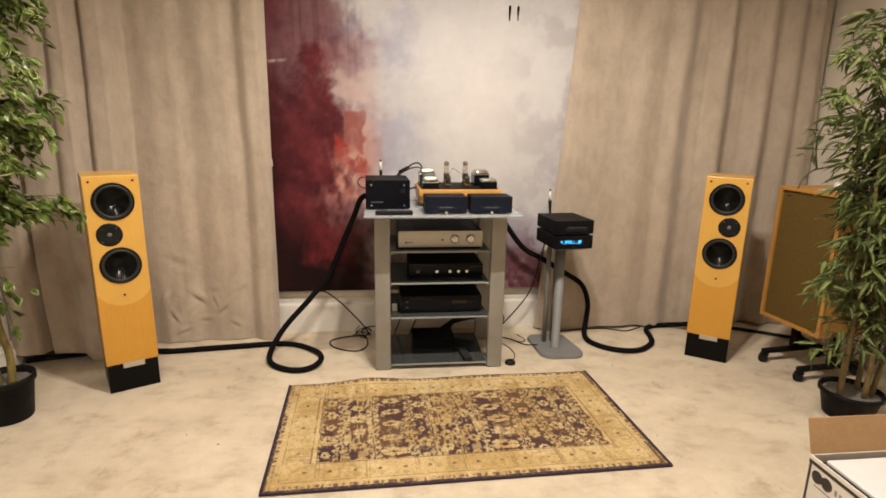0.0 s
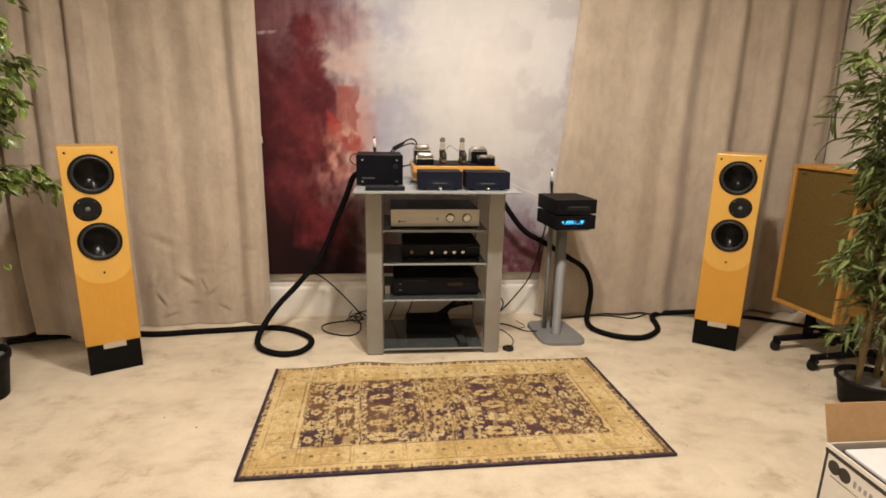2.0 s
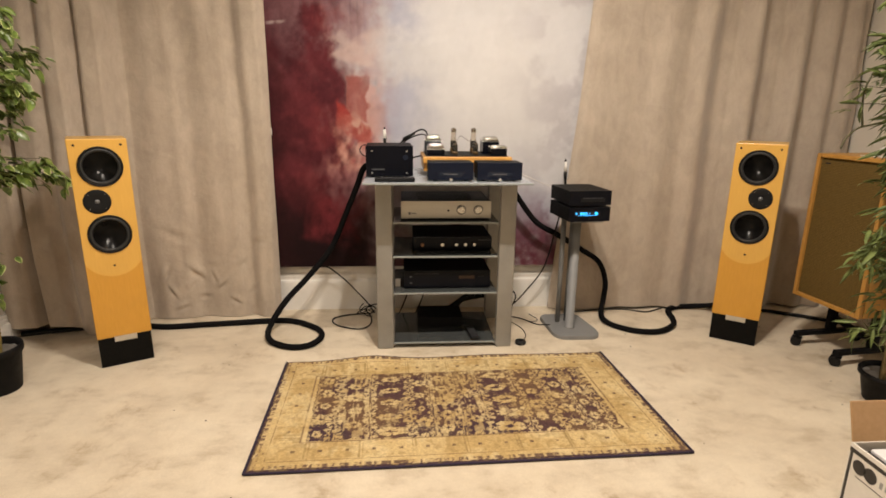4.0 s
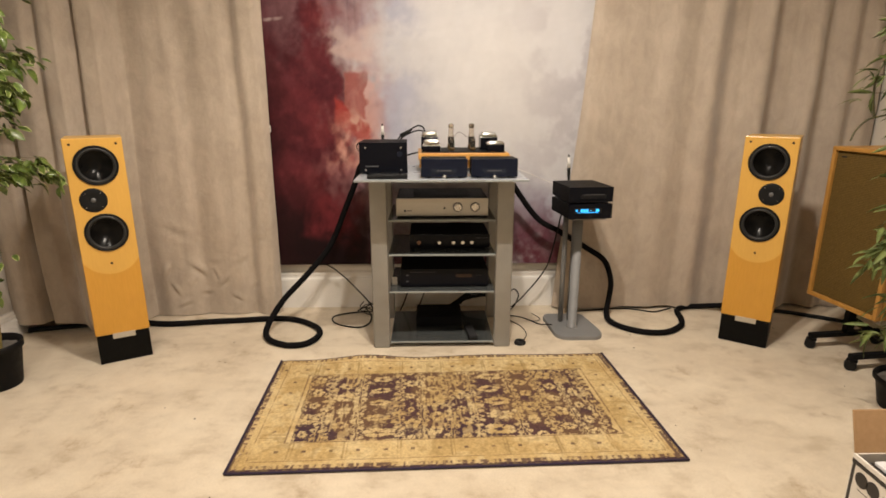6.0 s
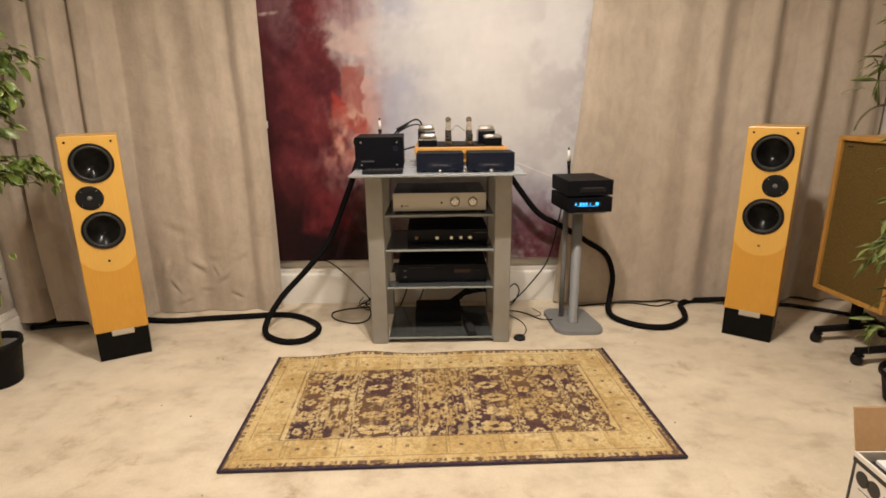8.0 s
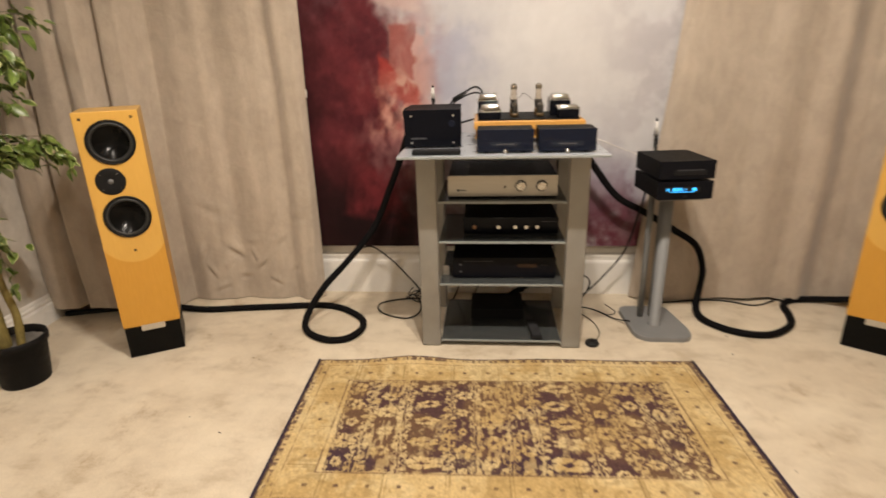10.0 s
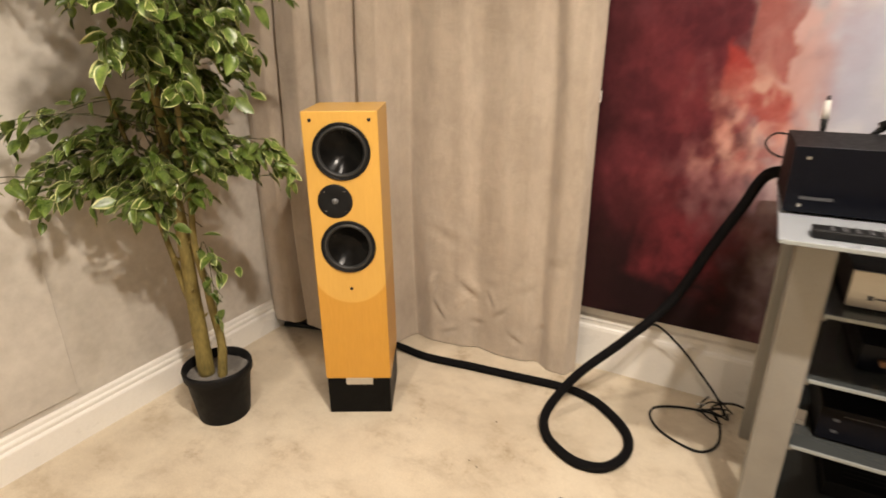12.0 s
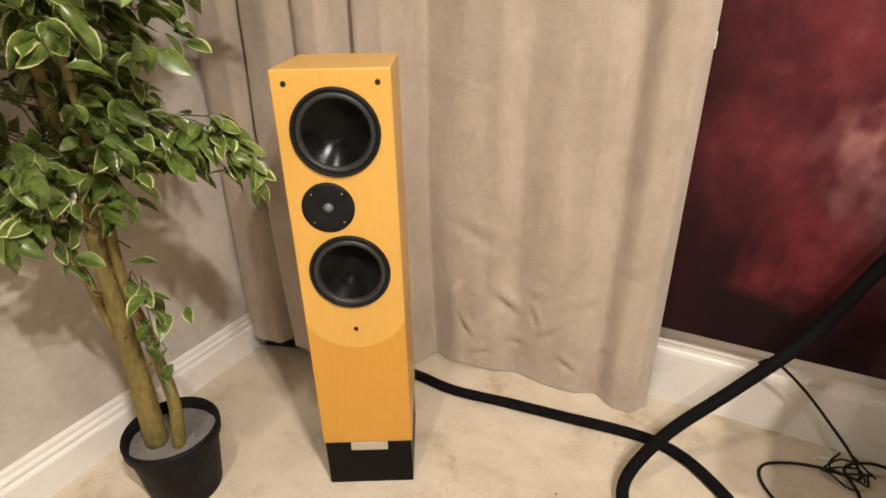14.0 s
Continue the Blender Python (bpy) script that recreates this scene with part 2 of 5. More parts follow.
M_TWIG = grained("green_brown_twig", (0.035, 0.035, 0.012), (0.075, 0.070, 0.025), 40, (0.6, 0.75))
M_HOLE = grained("dark_recess", (0.003, 0.003, 0.003), (0.008, 0.007, 0.006), 30, (0.7, 0.9))
M_BLUE = glow_material("blue_display_glow", (0.03, 0.42, 1.0), 2.2)
M_LAMP = glow_material("lamp_glow", (1.0, 0.86, 0.66), 6.0)
M_CANVAS = attribute_material("painted_canvas", 0.6, 420, 0.25, spec=0.10, scumble=0.28)
M_RUG = attribute_material("woven_rug", 0.95, 520, 0.6, (1, 0.5, 1), spec=0.08)
M_CANVASSIDE = grained("bare_canvas_edge", (0.05, 0.02, 0.02), (0.10, 0.05, 0.05), 30, (0.7, 0.8))


# ---- mesh helpers ----
def shade(me, smooth):
    for p in me.polygons:
        p.use_smooth = smooth


def part(name, bm, material, parent=None, label="", smooth=False):
    """Links a bmesh as one mesh object under a thing or a part."""
    me = bpy.data.meshes.new(name)
    bm.to_mesh(me)
    bm.free()
    for m in material if isinstance(material, (list, tuple)) else (material,):
        me.materials.append(m)
    shade(me, smooth)
    ob = new(name, me)
    if parent is not None:
        ob.parent = parent
    if label:
        ob["label"] = label
    return ob


def thing(name, label, category, place=(0, 0, 0), turn=0.0, group="", kind="", lean=0.0):
    ob = new(name)
    ob.empty_display_size = 0.05
    ob.matrix_world = pose(*place, 0, 0, turn) @ pose(0, 0, 0, lean, 0, 0)
    return tagged(ob, label, category, group, kind)


def block(size, centre, bevel=0.0, bm=None, seg=2, turn=0.0):
    bm = bm or bmesh.new()
    made = bmesh.ops.create_cube(bm, size=1.0, matrix=Matrix.Translation(centre) @ Matrix.Rotation(radians(turn), 4, "Z") @ Matrix.Diagonal((*size, 1)))
    if bevel:
        edges = {e for v in made["verts"] for e in v.link_edges}
        bmesh.ops.bevel(bm, geom=list(edges), offset=bevel, segments=seg, affect="EDGES", profile=0.5)
    return bm


def lathe(profile, seg=32, m=None, bm=None):
    """Turns (radius, height) pairs round z."""
    bm = bm or bmesh.new()
    m = m or Matrix()
    rings = []
    for r, z in profile:
        if r < 1e-6:
            rings.append([bm.verts.new(m @ Vector((0, 0, z)))])
        else:
            rings.append([bm.verts.new(m @ Vector((r * math.cos(2 * math.pi * k / seg), r * math.sin(2 * math.pi * k / seg), z))) for k in range(seg)])
    for a, b in zip(rings, rings[1:]):
        for k in range(seg):
            q = [a[k % len(a)], a[(k + 1) % len(a)], b[(k + 1) % len(b)], b[k % len(b)]]
            q = list(dict.fromkeys(q))
            if len(q) > 2:
                bm.faces.new(q)
    return bm


def rod(a, b, r, seg=16, bm=None, r2=None):
    a, b = Vector(a), Vector(b)
    m = Matrix.Translation(a) @ (b - a).to_track_quat("Z", "Y").to_matrix().to_4x4()
    n = (b - a).length
    return lathe([(0, 0), (r, 0), (r if r2 is None else r2, n), (0, n)], seg, m, bm)


def smooth_path(points, steps=8):
    """A Catmull-Rom line through the points."""
    p = [Vector(q) for q in points]
    p = [2 * p[0] - p[1]] + p + [2 * p[-1] - p[-2]]
    out = []
    for i in range(1, len(p) - 2):
        for s in range(steps):
            t = s / steps
            out.append(0.5 * (2 * p[i] + (p[i + 1] - p[i - 1]) * t + (2 * p[i - 1] - 5 * p[i] + 4 * p[i + 1] - p[i + 2]) * t * t + (3 * p[i] - p[i - 1] - 3 * p[i + 1] + p[i + 2]) * t ** 3))
    out.append(p[-2])
    return out


def hose(points, radius, seg=10, steps=8, bm=None, taper=None):
    """A round cable or stem along a smooth line through the points."""
    bm = bm or bmesh.new()
    line = smooth_path(points, steps)
    up = Vector((0.3, 0.2, 0.93))
    rings = []
    for i, c in enumerate(line):
        d = (line[min(i + 1, len(line) - 1)] - line[max(i - 1, 0)]).normalized()
        side = d.cross(up)
        side = side.normalized() if side.length > 1e-3 else Vector((1, 0, 0))
        up = side.cross(d).normalized()
        r = radius if taper is None else radius + (taper - radius) * i / (len(line) - 1)
        rings.append([bm.verts.new(c + r * (math.cos(2 * math.pi * k / seg) * side + math.sin(2 * math.pi * k / seg) * up)) for k in range(seg)])
    for a, b in zip(rings, rings[1:]):
        for k in range(seg):
            bm.faces.new((a[k], a[(k + 1) % seg], b[(k + 1) % seg], b[k]))
    bm.faces.new(rings[0][::-1])
    bm.faces.new(rings[-1])
    return bm


def prism(outline, z0, z1, bevel=0.0):
    """A flat plate of a plan outline."""
    bm = bmesh.new()
    bottom = [bm.verts.new((x, y, z0)) for x, y in outline]
    top = [bm.verts.new((x, y, z1)) for x, y in outline]
    bm.faces.new(bottom[::-1])
    lid = bm.faces.new(top)
    n = len(outline)
    for k in range(n):
        bm.faces.new((bottom[k], bottom[(k + 1) % n], top[(k + 1) % n], top[k]))
    if bevel:
        bmesh.ops.bevel(bm, geom=list(lid.edges), offset=bevel, segments=2, affect="EDGES", profile=0.5)
    return bm


def knots(x, table):
    """Smooth interpolation through (x, y) knots."""
    xs = [k[0] for k in table]
    if x <= xs[0]:
        return table[0][1]
    for (x0, y0), (x1, y1) in zip(table, table[1:]):
        if x <= x1:
            t = (x - x0) / (x1 - x0)
            t = t * t * (3 - 2 * t)
            return y0 + (y1 - y0) * t
    return table[-1][1]


def value_noise(x, y, seed):
    """Smooth lattice noise in 0..1 on arrays."""
    rng = np.random.RandomState(seed)
    grid = rng.rand(64, 64)
    xi, yi = np.floor(x).astype(int), np.floor(y).astype(int)
    fx, fy = x - xi, y - yi
    fx, fy = fx * fx * (3 - 2 * fx), fy * fy * (3 - 2 * fy)
    g = lambda i, j: grid[i % 64, j % 64]
    return (g(xi, yi) * (1 - fx) + g(xi + 1, yi) * fx) * (1 - fy) + (g(xi, yi + 1) * (1 - fx) + g(xi + 1, yi + 1) * fx) * fy


def fractal(x, y, seed, octaves=5, gain=0.55):
    total, weight, amp = 0.0, 0.0, 1.0
    for k in range(octaves):
        total = total + amp * value_noise(x * 2 ** k + 13.7 * k, y * 2 ** k + 7.1 * k, seed + k)
        weight += amp
        amp *= gain
    return total / weight


def ease(lo, hi, v):
    t = np.clip((v - lo) / (hi - lo), 0, 1)
    return t * t * (3 - 2 * t)


def blend(a, b, m):
    return a + (np.array(b) - a) * m[..., None]


def dyed_sheet(name, positions, colours, material, parent, label=""):
    """A fine grid of positions with its own dye at each crossing."""
    rows, cols = positions.shape[:2]
    idx = np.arange(rows * cols).reshape(rows, cols)
    quads = np.stack([idx[:-1, :-1], idx[:-1, 1:], idx[1:, 1:], idx[1:, :-1]], -1).reshape(-1, 4)
    me = bpy.data.meshes.new(name)
    me.from_pydata(positions.reshape(-1, 3).tolist(), [], quads.tolist())
    dye = me.color_attributes.new("dye", "FLOAT_COLOR", "POINT")
    rgba = np.ones((rows * cols, 4), np.float32)
    rgba[:, :3] = np.clip(colours.reshape(-1, 3), 0, 1)
    dye.data.foreach_set("color", rgba.ravel())
    me.materials.append(material)
    shade(me, True)
    ob = new(name, me)
    ob.parent = parent
    if label:
        ob["label"] = label
    return ob


# ---- the room ----
LEFT, RIGHT, BACK, REAR = -1.73, 2.66, 3.63, -1.7


def slab(name, size, centre, material, label, category):
    return tagged(part(name, block(size, centre), material), label, category, kind="structure")


slab("floor", (RIGHT - LEFT + 0.4, BACK - REAR + 0.4, 0.1), ((LEFT + RIGHT) / 2, (BACK + REAR) / 2, -0.05), M_CARPET, "beige fitted carpet with footmarks and stains", "carpet")
slab("ceiling", (RIGHT - LEFT + 0.4, BACK - REAR + 0.4, 0.1), ((LEFT + RIGHT) / 2, (BACK + REAR) / 2, CEILING + 0.05), M_CEILING, "plain off-white plaster ceiling", "ceiling")
slab("wall_north", (RIGHT - LEFT, 0.1, CEILING), ((LEFT + RIGHT) / 2, BACK + 0.05, CEILING / 2), M_WALL, "cream painted wall behind the curtains", "wall")
slab("wall_south", (RIGHT - LEFT, 0.1, CEILING), ((LEFT + RIGHT) / 2, REAR - 0.05, CEILING / 2), M_WALL, "plain cream painted wall", "wall")
slab("wall_west", (0.1, BACK - REAR + 0.2, CEILING), (LEFT - 0.05, (BACK + REAR) / 2, CEILING / 2), M_DAPPLED_PANEL, "pale painted wall beside the plant, leaf-shadow dapple put into its colour", "wall")
slab("wall_east", (0.1, BACK - REAR + 0.2, CEILING), (RIGHT + 0.05, (BACK + REAR) / 2, CEILING / 2), M_WALL, "cream painted side wall", "wall")
tagged(part("trim", block((0.006, 1.6, CEILING - 0.3), (LEFT + 0.003, 1.68, 0.15 + (CEILING - 0.3) / 2), 0.002), M_DAPPLED_PANEL), "cream wall lining with a straight edge", "trim", kind="structure")


def skirting(name, length, height, m, label):
    """A moulded board: a flat face with a stepped and rounded top."""
    prof = [(0, 0), (0.022, 0), (0.022, height * 0.64), (0.0195, height * 0.68), (0.0135, height * 0.70), (0.0135, height * 0.74), (0.0165, height * 0.78), (0.0150, height * 0.83), (0.0095, height * 0.86), (0.0095, height * 0.95), (0.006, height), (0, height)]
    bm = bmesh.new()
    a = [bm.verts.new((0, -d, z)) for d, z in prof]
    b = [bm.verts.new((length, -d, z)) for d, z in prof]
    for k in range(len(prof)):
        j = (k + 1) % len(prof)
        bm.faces.new((a[k], b[k], b[j], a[j]))
    bm.faces.new(a[::-1])
    bm.faces.new(b)
    ob = part(name, bm, M_GLOSS)
    ob.matrix_world = m
    return tagged(ob, label, "skirting board", kind="structure")


skirting("baseboard_north", RIGHT - LEFT - 0.04, 0.248, pose(LEFT + 0.02, BACK, 0), "tall white gloss skirting board with moulded top")
skirting("baseboard_west", BACK - REAR - 0.02, 0.13, pose(LEFT, REAR, 0, 0, 0, 90) , "white gloss skirting board along the side wall")
skirting("baseboard_east", BACK - REAR - 0.02, 0.15, pose(RIGHT, BACK - 0.02, 0, 0, 0, -90), "white gloss skirting board along the side wall")


def downlight(x, y, watts, beam):
    lamp = thing("ceiling_downlight", "unseen round white recessed ceiling downlight, lit", "downlight", (x, y, CEILING), group="ceiling downlights")
    part("rim", lathe([(0.034, 0.0), (0.046, 0.0), (0.046, -0.006), (0.040, -0.008), (0.034, -0.006), (0.034, 0.0)], 28), M_WHITEPLASTIC, lamp, smooth=True)
    part("bulb", lathe([(0.0, -0.001), (0.033, -0.001), (0.033, -0.004), (0.0, -0.004)], 24), M_LAMP, lamp)
    light = bpy.data.lights.new("downlight_beam", "SPOT")
    light.energy, light.color, light.shadow_soft_size, light.spot_size, light.spot_blend = watts, WARM, 0.035, radians(beam), 0.6 if beam > 150 else 1.0
    ob = new("downlight_beam", light)
    ob.matrix_world = Matrix.Translation((x, y, CEILING - 0.02))


for dx, dy, power, beam in DOWNLIGHTS:
    downlight(dx, dy, power, beam)

# ---- curtains ----
LEFT_FOLDS = [(-1.715, 3.27), (-1.66, 3.245), (-1.585, 3.255), (-1.556, 3.325), (-1.525, 3.275), (-1.445, 3.275), (-1.405, 3.315), (-1.372, 3.295), (-1.325, 3.305), (-1.292, 3.415), (-1.262, 3.375), (-1.205, 3.385), (-1.15, 3.515), (-1.06, 3.500), (-0.95, 3.505), (-0.87, 3.530), (-0.78, 3.515), (-0.70, 3.525), (-0.635, 3.55), (-0.57, 3.51), (-0.525, 3.510), (-0.488, 3.55)]
RIGHT_FOLDS = [(1.02, 3.566), (1.07, 3.54), (1.28, 3.548), (1.40, 3.556), (1.52, 3.535), (1.64, 3.550), (1.735, 3.515), (1.845, 3.582), (1.90, 3.575), (1.98, 3.505), (2.075, 3.585), (2.13, 3.572), (2.21, 3.500), (2.32, 3.570), (2.42, 3.525), (2.51, 3.570), (2.57, 3.535), (2.655, 3.58)]
# dents pressed into the lower left curtain: x, z, half length, half width, angle, depth
CREASES = [(-1.035, 0.150, 0.030, 0.008, -58, 0.0120), (-0.875, 0.118, 0.028, 0.008, 4, 0.0110), (-0.915, 0.245, 0.040, 0.012, -44, 0.0165), (-0.775, 0.180, 0.030, 0.009, 40, 0.0135), (-1.05, 0.25, 0.030, 0.010, 62, 0.0120), (-0.985, 0.060, 0.032, 0.009, 22, 0.0080), (-0.93, 0.185, 0.026, 0.008, 52, 0.0090), (-0.825, 0.225, 0.024, 0.008, -62, 0.0080), (-0.62, 0.15, 0.03, 0.008, 35, 0.0075), (-0.67, 0.30, 0.045, 0.009, 30, 0.0090), (-1.0, 0.46, 0.06, 0.014, -24, 0.0090), (-0.57, 0.42, 0.05, 0.012, 20, 0.0075), (-0.81, 0.29, 0.028, 0.009, 10, 0.0090), (-0.72, 0.09, 0.03, 0.009, -30, 0.0090)]


def curtain(folds, label, hem, edge_lean, creases=(), far_lean=0.0):
    x0, x1 = folds[0][0], folds[-1][0]
    cols, rows, top = 230, 110, 2.42
    pos = np.zeros((rows, cols, 3))
    for j in range(cols):
        u = x0 + (x1 - x0) * j / (cols - 1)
        for i in range(rows):
            h = (i / (rows - 1)) ** 1.5
            bottom = hem(u)
            z = bottom + (top - bottom) * h
            sway = 0.018 * (noise.noise((u * 1.3, z * 0.9, 3.1))) * min(1.0, (x1 - u) * 8 + 0.2)
            x = u + sway + edge_lean * (z - 0.28) * ((x1 - u) / (x1 - x0)) ** 2.5
            x += far_lean * (z - 0.7) * ((u - x0) / (x1 - x0)) ** 4
            y = knots(u + 0.03 * noise.noise((u * 2.0, z * 0.7, 9.0)), folds)
            y += 0.010 * noise.noise((u * 5.0, z * 1.6, 1.7)) + 0.004 * noise.noise((u * 16.0, z * 4.0, 5.0))
            y -= 0.012 * (1 - z / top) * abs(noise.noise((u * 3.0, 0.4, 2.0)))
            for cx, cz, a, b, angle, depth in creases:
                ca, sa = math.cos(radians(angle)), math.sin(radians(angle))
                p, q = (u - cx) * ca + (z - cz) * sa, -(u - cx) * sa + (z - cz) * ca
                f = math.exp(-(p / a) ** 2)
                y += depth * f * (math.exp(-(q / b) ** 2) - 0.8 * math.exp(-((q - 1.9 * b) / (1.3 * b)) ** 2))
            pos[i, j] = (min(x, RIGHT - 0.022), min(y, BACK - 0.027), z)
    idx = np.arange(rows * cols).reshape(rows, cols)
    me = bpy.data.meshes.new("curtain")
    me.from_pydata(pos.reshape(-1, 3).tolist(), [], np.stack([idx[:-1, :-1], idx[:-1, 1:], idx[1:, 1:], idx[1:, :-1]], -1).reshape(-1, 4).tolist())
    me.materials.append(M_CURTAIN)
    shade(me, True)
    ob = new("curtain", me)
    thick = ob.modifiers.new("thickness", "SOLIDIFY")
    thick.thickness, thick.offset, thick.use_rim = 0.004, 1.0, False
    return tagged(ob, label, "curtain", "curtains along the wall")


left_curtain = curtain(LEFT_FOLDS, "full-length taupe cotton curtain, creased near the floor", lambda u: 0.004 + 0.055 * max(0.0, min(1.0, (-1.36 - u) / 0.08)), 0.0, CREASES, 0.006)
curtain(RIGHT_FOLDS, "full-length taupe cotton curtain with soft vertical folds", lambda u: 0.012 + 0.008 * math.sin(9 * u), 0.085, (), -0.03)
part("care_label", block((0.002, 0.010, 0.034), (-0.484, 3.545, 0.985), 0.0006), M_WHITEPLASTIC, left_curtain, "small white sewn-in label")
rail = thing("curtain_rail", "plain white curtain rail under the ceiling", "curtain rail", (0, 0, 0))
part("rail", block((RIGHT - LEFT - 0.1, 0.03, 0.03), ((LEFT + RIGHT) / 2, 3.53, 2.435), 0.006), M_WHITEPLASTIC, rail)
for k in range(6):
    part("bracket", block((0.025, 0.10, 0.02), (-1.5 + 0.78 * k, 3.582, 2.462), 0.003), M_WHITEPLASTIC, rail)


# ---- painting ----
def painting():
    """A large abstract canvas: black-red at the lower left, crimson and pink in the middle, misty white to the right."""
    x0, x1, z0, z1, y = -0.62, 1.34, 0.262, 2.25, 3.572
    cols, rows = 480, 490
    X, Z = np.meshgrid(np.linspace(x0, x1, cols), np.linspace(z0, z1, rows))
    f = lambda s, seed, o=6, g=0.6: fractal(X * s + 20, Z * s + 20, seed, o, g)
    wx = X + 0.24 * (f(3.2, 1) - 0.5) + 0.10 * (f(13.0, 7) - 0.5)
    wz = Z + 0.24 * (f(3.2, 21) - 0.5)
    # dabs: short slanting brush marks that break up every edge
    dab = 0.5 * value_noise(X * 21 + Z * 9, Z * 13 - X * 7, 151) + 0.3 * value_noise(X * 47 - Z * 13, Z * 29 + X * 11, 157) + 0.2 * f(16, 159)
    wx = wx + 0.09 * (dab - 0.5)
    wz = wz + 0.09 * (dab - 0.5)
    # misty white ground with grey and violet clouds
    c = np.zeros((rows, cols, 3)) + np.array((0.565, 0.560, 0.578))
    c = blend(c, (0.46, 0.45, 0.465), ease(0.42, 0.66, f(2.6, 31)) * 0.5)
    c = blend(c, (0.645, 0.628, 0.615), ease(1.1, 0.1, np.hypot((wx - 0.66) / 0.50, (wz - 1.22) / 0.66)) * 0.85)
    c = blend(c, (0.37, 0.375, 0.47), ease(0.32, 0.60, f(4.4, 44)) * ease(0.26, 0.04, np.abs(wx - 0.15)) * ease(0.7, 1.0, Z) * 0.8)
    c = blend(c, (0.31, 0.30, 0.38), ease(0.42, 0.62, f(3.8, 41)) * ease(1.0, 0.5, Z) * 0.75)
    c = blend(c, (0.36, 0.33, 0.36), ease(0.46, 0.66, f(6.0, 47)) * ease(0.6, 1.1, X) * 0.5)
    # plum and crimson clouds along the foot
    c = blend(c, (0.17, 0.085, 0.115), ease(0.80, 0.42, wz) * ease(0.40, 0.60, f(4.6, 61)) * 0.9)
    c = blend(c, (0.10, 0.018, 0.030), ease(0.58, 0.32, wz) * ease(0.32, 0.54, f(5.2, 66)) * 0.92)
    # wine-red field with a broken edge
    stroke = value_noise(X * 62 + 8 * f(2, 161), Z * 8, 163)
    wx = wx + 0.025 * (stroke - 0.5)
    edge = -0.075 - 0.035 * ease(0.14, 0.0, np.abs(Z - 1.40)) + 0.065 * ease(1.36, 1.12, Z) + 0.02 * ease(0.75, 0.5, Z)
    c = blend(c, (0.36, 0.24, 0.25), ease(edge + 0.26, edge, wx) * ease(0.36, 0.60, f(5.0, 71)) * 0.8)
    c = blend(c, (0.27, 0.27, 0.36), ease(edge + 0.18, edge - 0.02, wx) * ease(1.4, 1.65, Z) * ease(0.40, 0.58, f(7.0, 73)) * 0.75)
    deep = np.zeros_like(c) + np.array((0.105, 0.020, 0.026))
    deep = blend(deep, (0.052, 0.011, 0.016), ease(0.46, 0.66, f(5.0, 81)) * 0.6)
    deep = blend(deep, (0.165, 0.030, 0.034), ease(0.44, 0.60, f(6.0, 91)) * ease(-0.48, -0.12, wx) * ease(0.5, 0.8, Z) * 0.9)
    deep = blend(deep, (0.25, 0.095, 0.095), ease(0.44, 0.68, 0.5 * dab + 0.5 * f(7.0, 93)) * ease(-0.42, -0.08, wx) * ease(0.62, 0.90, Z) * 0.6)
    deep = blend(deep, (0.20, 0.105, 0.118), ease(0.36, 0.62, f(4.6, 95)) * ease(1.15, 1.5, Z) * ease(-0.62, -0.3, wx) * 0.8)
    c = blend(c, deep, ease(edge + 0.15, edge - 0.15, wx))
    # a cream wedge that points into the red
    sx, sz = X + 0.28 * (wx - X), Z + 0.28 * (wz - Z)
    wedge = ease(-0.012, 0.02, 0.42 * (sx + 0.205) - np.abs(sz - 1.352 - 0.16 * (sx + 0.205))) * ease(-0.22, -0.14, sx) * ease(0.12, -0.02, sx)
    c = blend(c, (0.50, 0.37, 0.34), wedge * ease(0.10, 0.55, dab) * 0.75)
    # a coral block with soft pink strokes at its foot
    coral = ease(0.062, 0.050, np.abs(sx + 0.052)) * ease(0.115, 0.095, np.abs(sz - 1.145))
    c = blend(c, (0.50, 0.30, 0.27), ease(0.13, 0.03, np.abs(sx + 0.01)) * ease(0.20, 0.10, np.abs(sz - 1.10)) * ease(0.15, 0.5, dab) * 0.8)
    c = blend(c, (0.27, 0.082, 0.072), coral * (0.62 + 0.38 * ease(0.25, 0.6, f(6.0, 97))) * 0.92)
    slab_red = ease(0.075, 0.050, np.abs(sz - 1.0 + 0.75 * (sx + 0.06))) * ease(0.105, 0.080, np.abs(sx + 0.065))
    c = blend(c, (0.29, 0.040, 0.033), slab_red * (0.55 + 0.45 * ease(0.3, 0.6, f(7.0, 98))) * 0.9)
    pale = ease(1.0, 0.2, np.hypot((wx + 0.035) / 0.20, (wz - 0.88) / 0.25))
    c = blend(c, (0.54, 0.22, 0.175), pale * ease(0.22, 0.58, f(6.0, 101)) * ease(0.10, 0.52, dab) * 0.9)
    c = blend(c, (0.64, 0.36, 0.29), pale * ease(0.42, 0.68, 0.6 * f(9.0, 103) + 0.4 * dab) * 0.7)
    c = blend(c, (0.24, 0.032, 0.034), pale * ease(0.48, 0.62, 0.6 * f(12.0, 105) + 0.4 * value_noise(X * 38 - Z * 20, Z * 24, 107)) * 0.40)
    c = blend(c, (0.27, 0.115, 0.12), ease(0.17, 0.04, np.abs(wx + 0.11)) * ease(0.20, 0.06, np.abs(wz - 0.66)) * ease(0.34, 0.60, 0.5 * f(8.0, 109) + 0.5 * dab) * 0.6)
    c = blend(c, (0.56, 0.37, 0.30), ease(0.05, 0.01, np.abs(wx + 0.03)) * ease(0.15, 0.06, np.abs(wz - 0.97)) * ease(0.4, 0.6, dab) * 0.7)
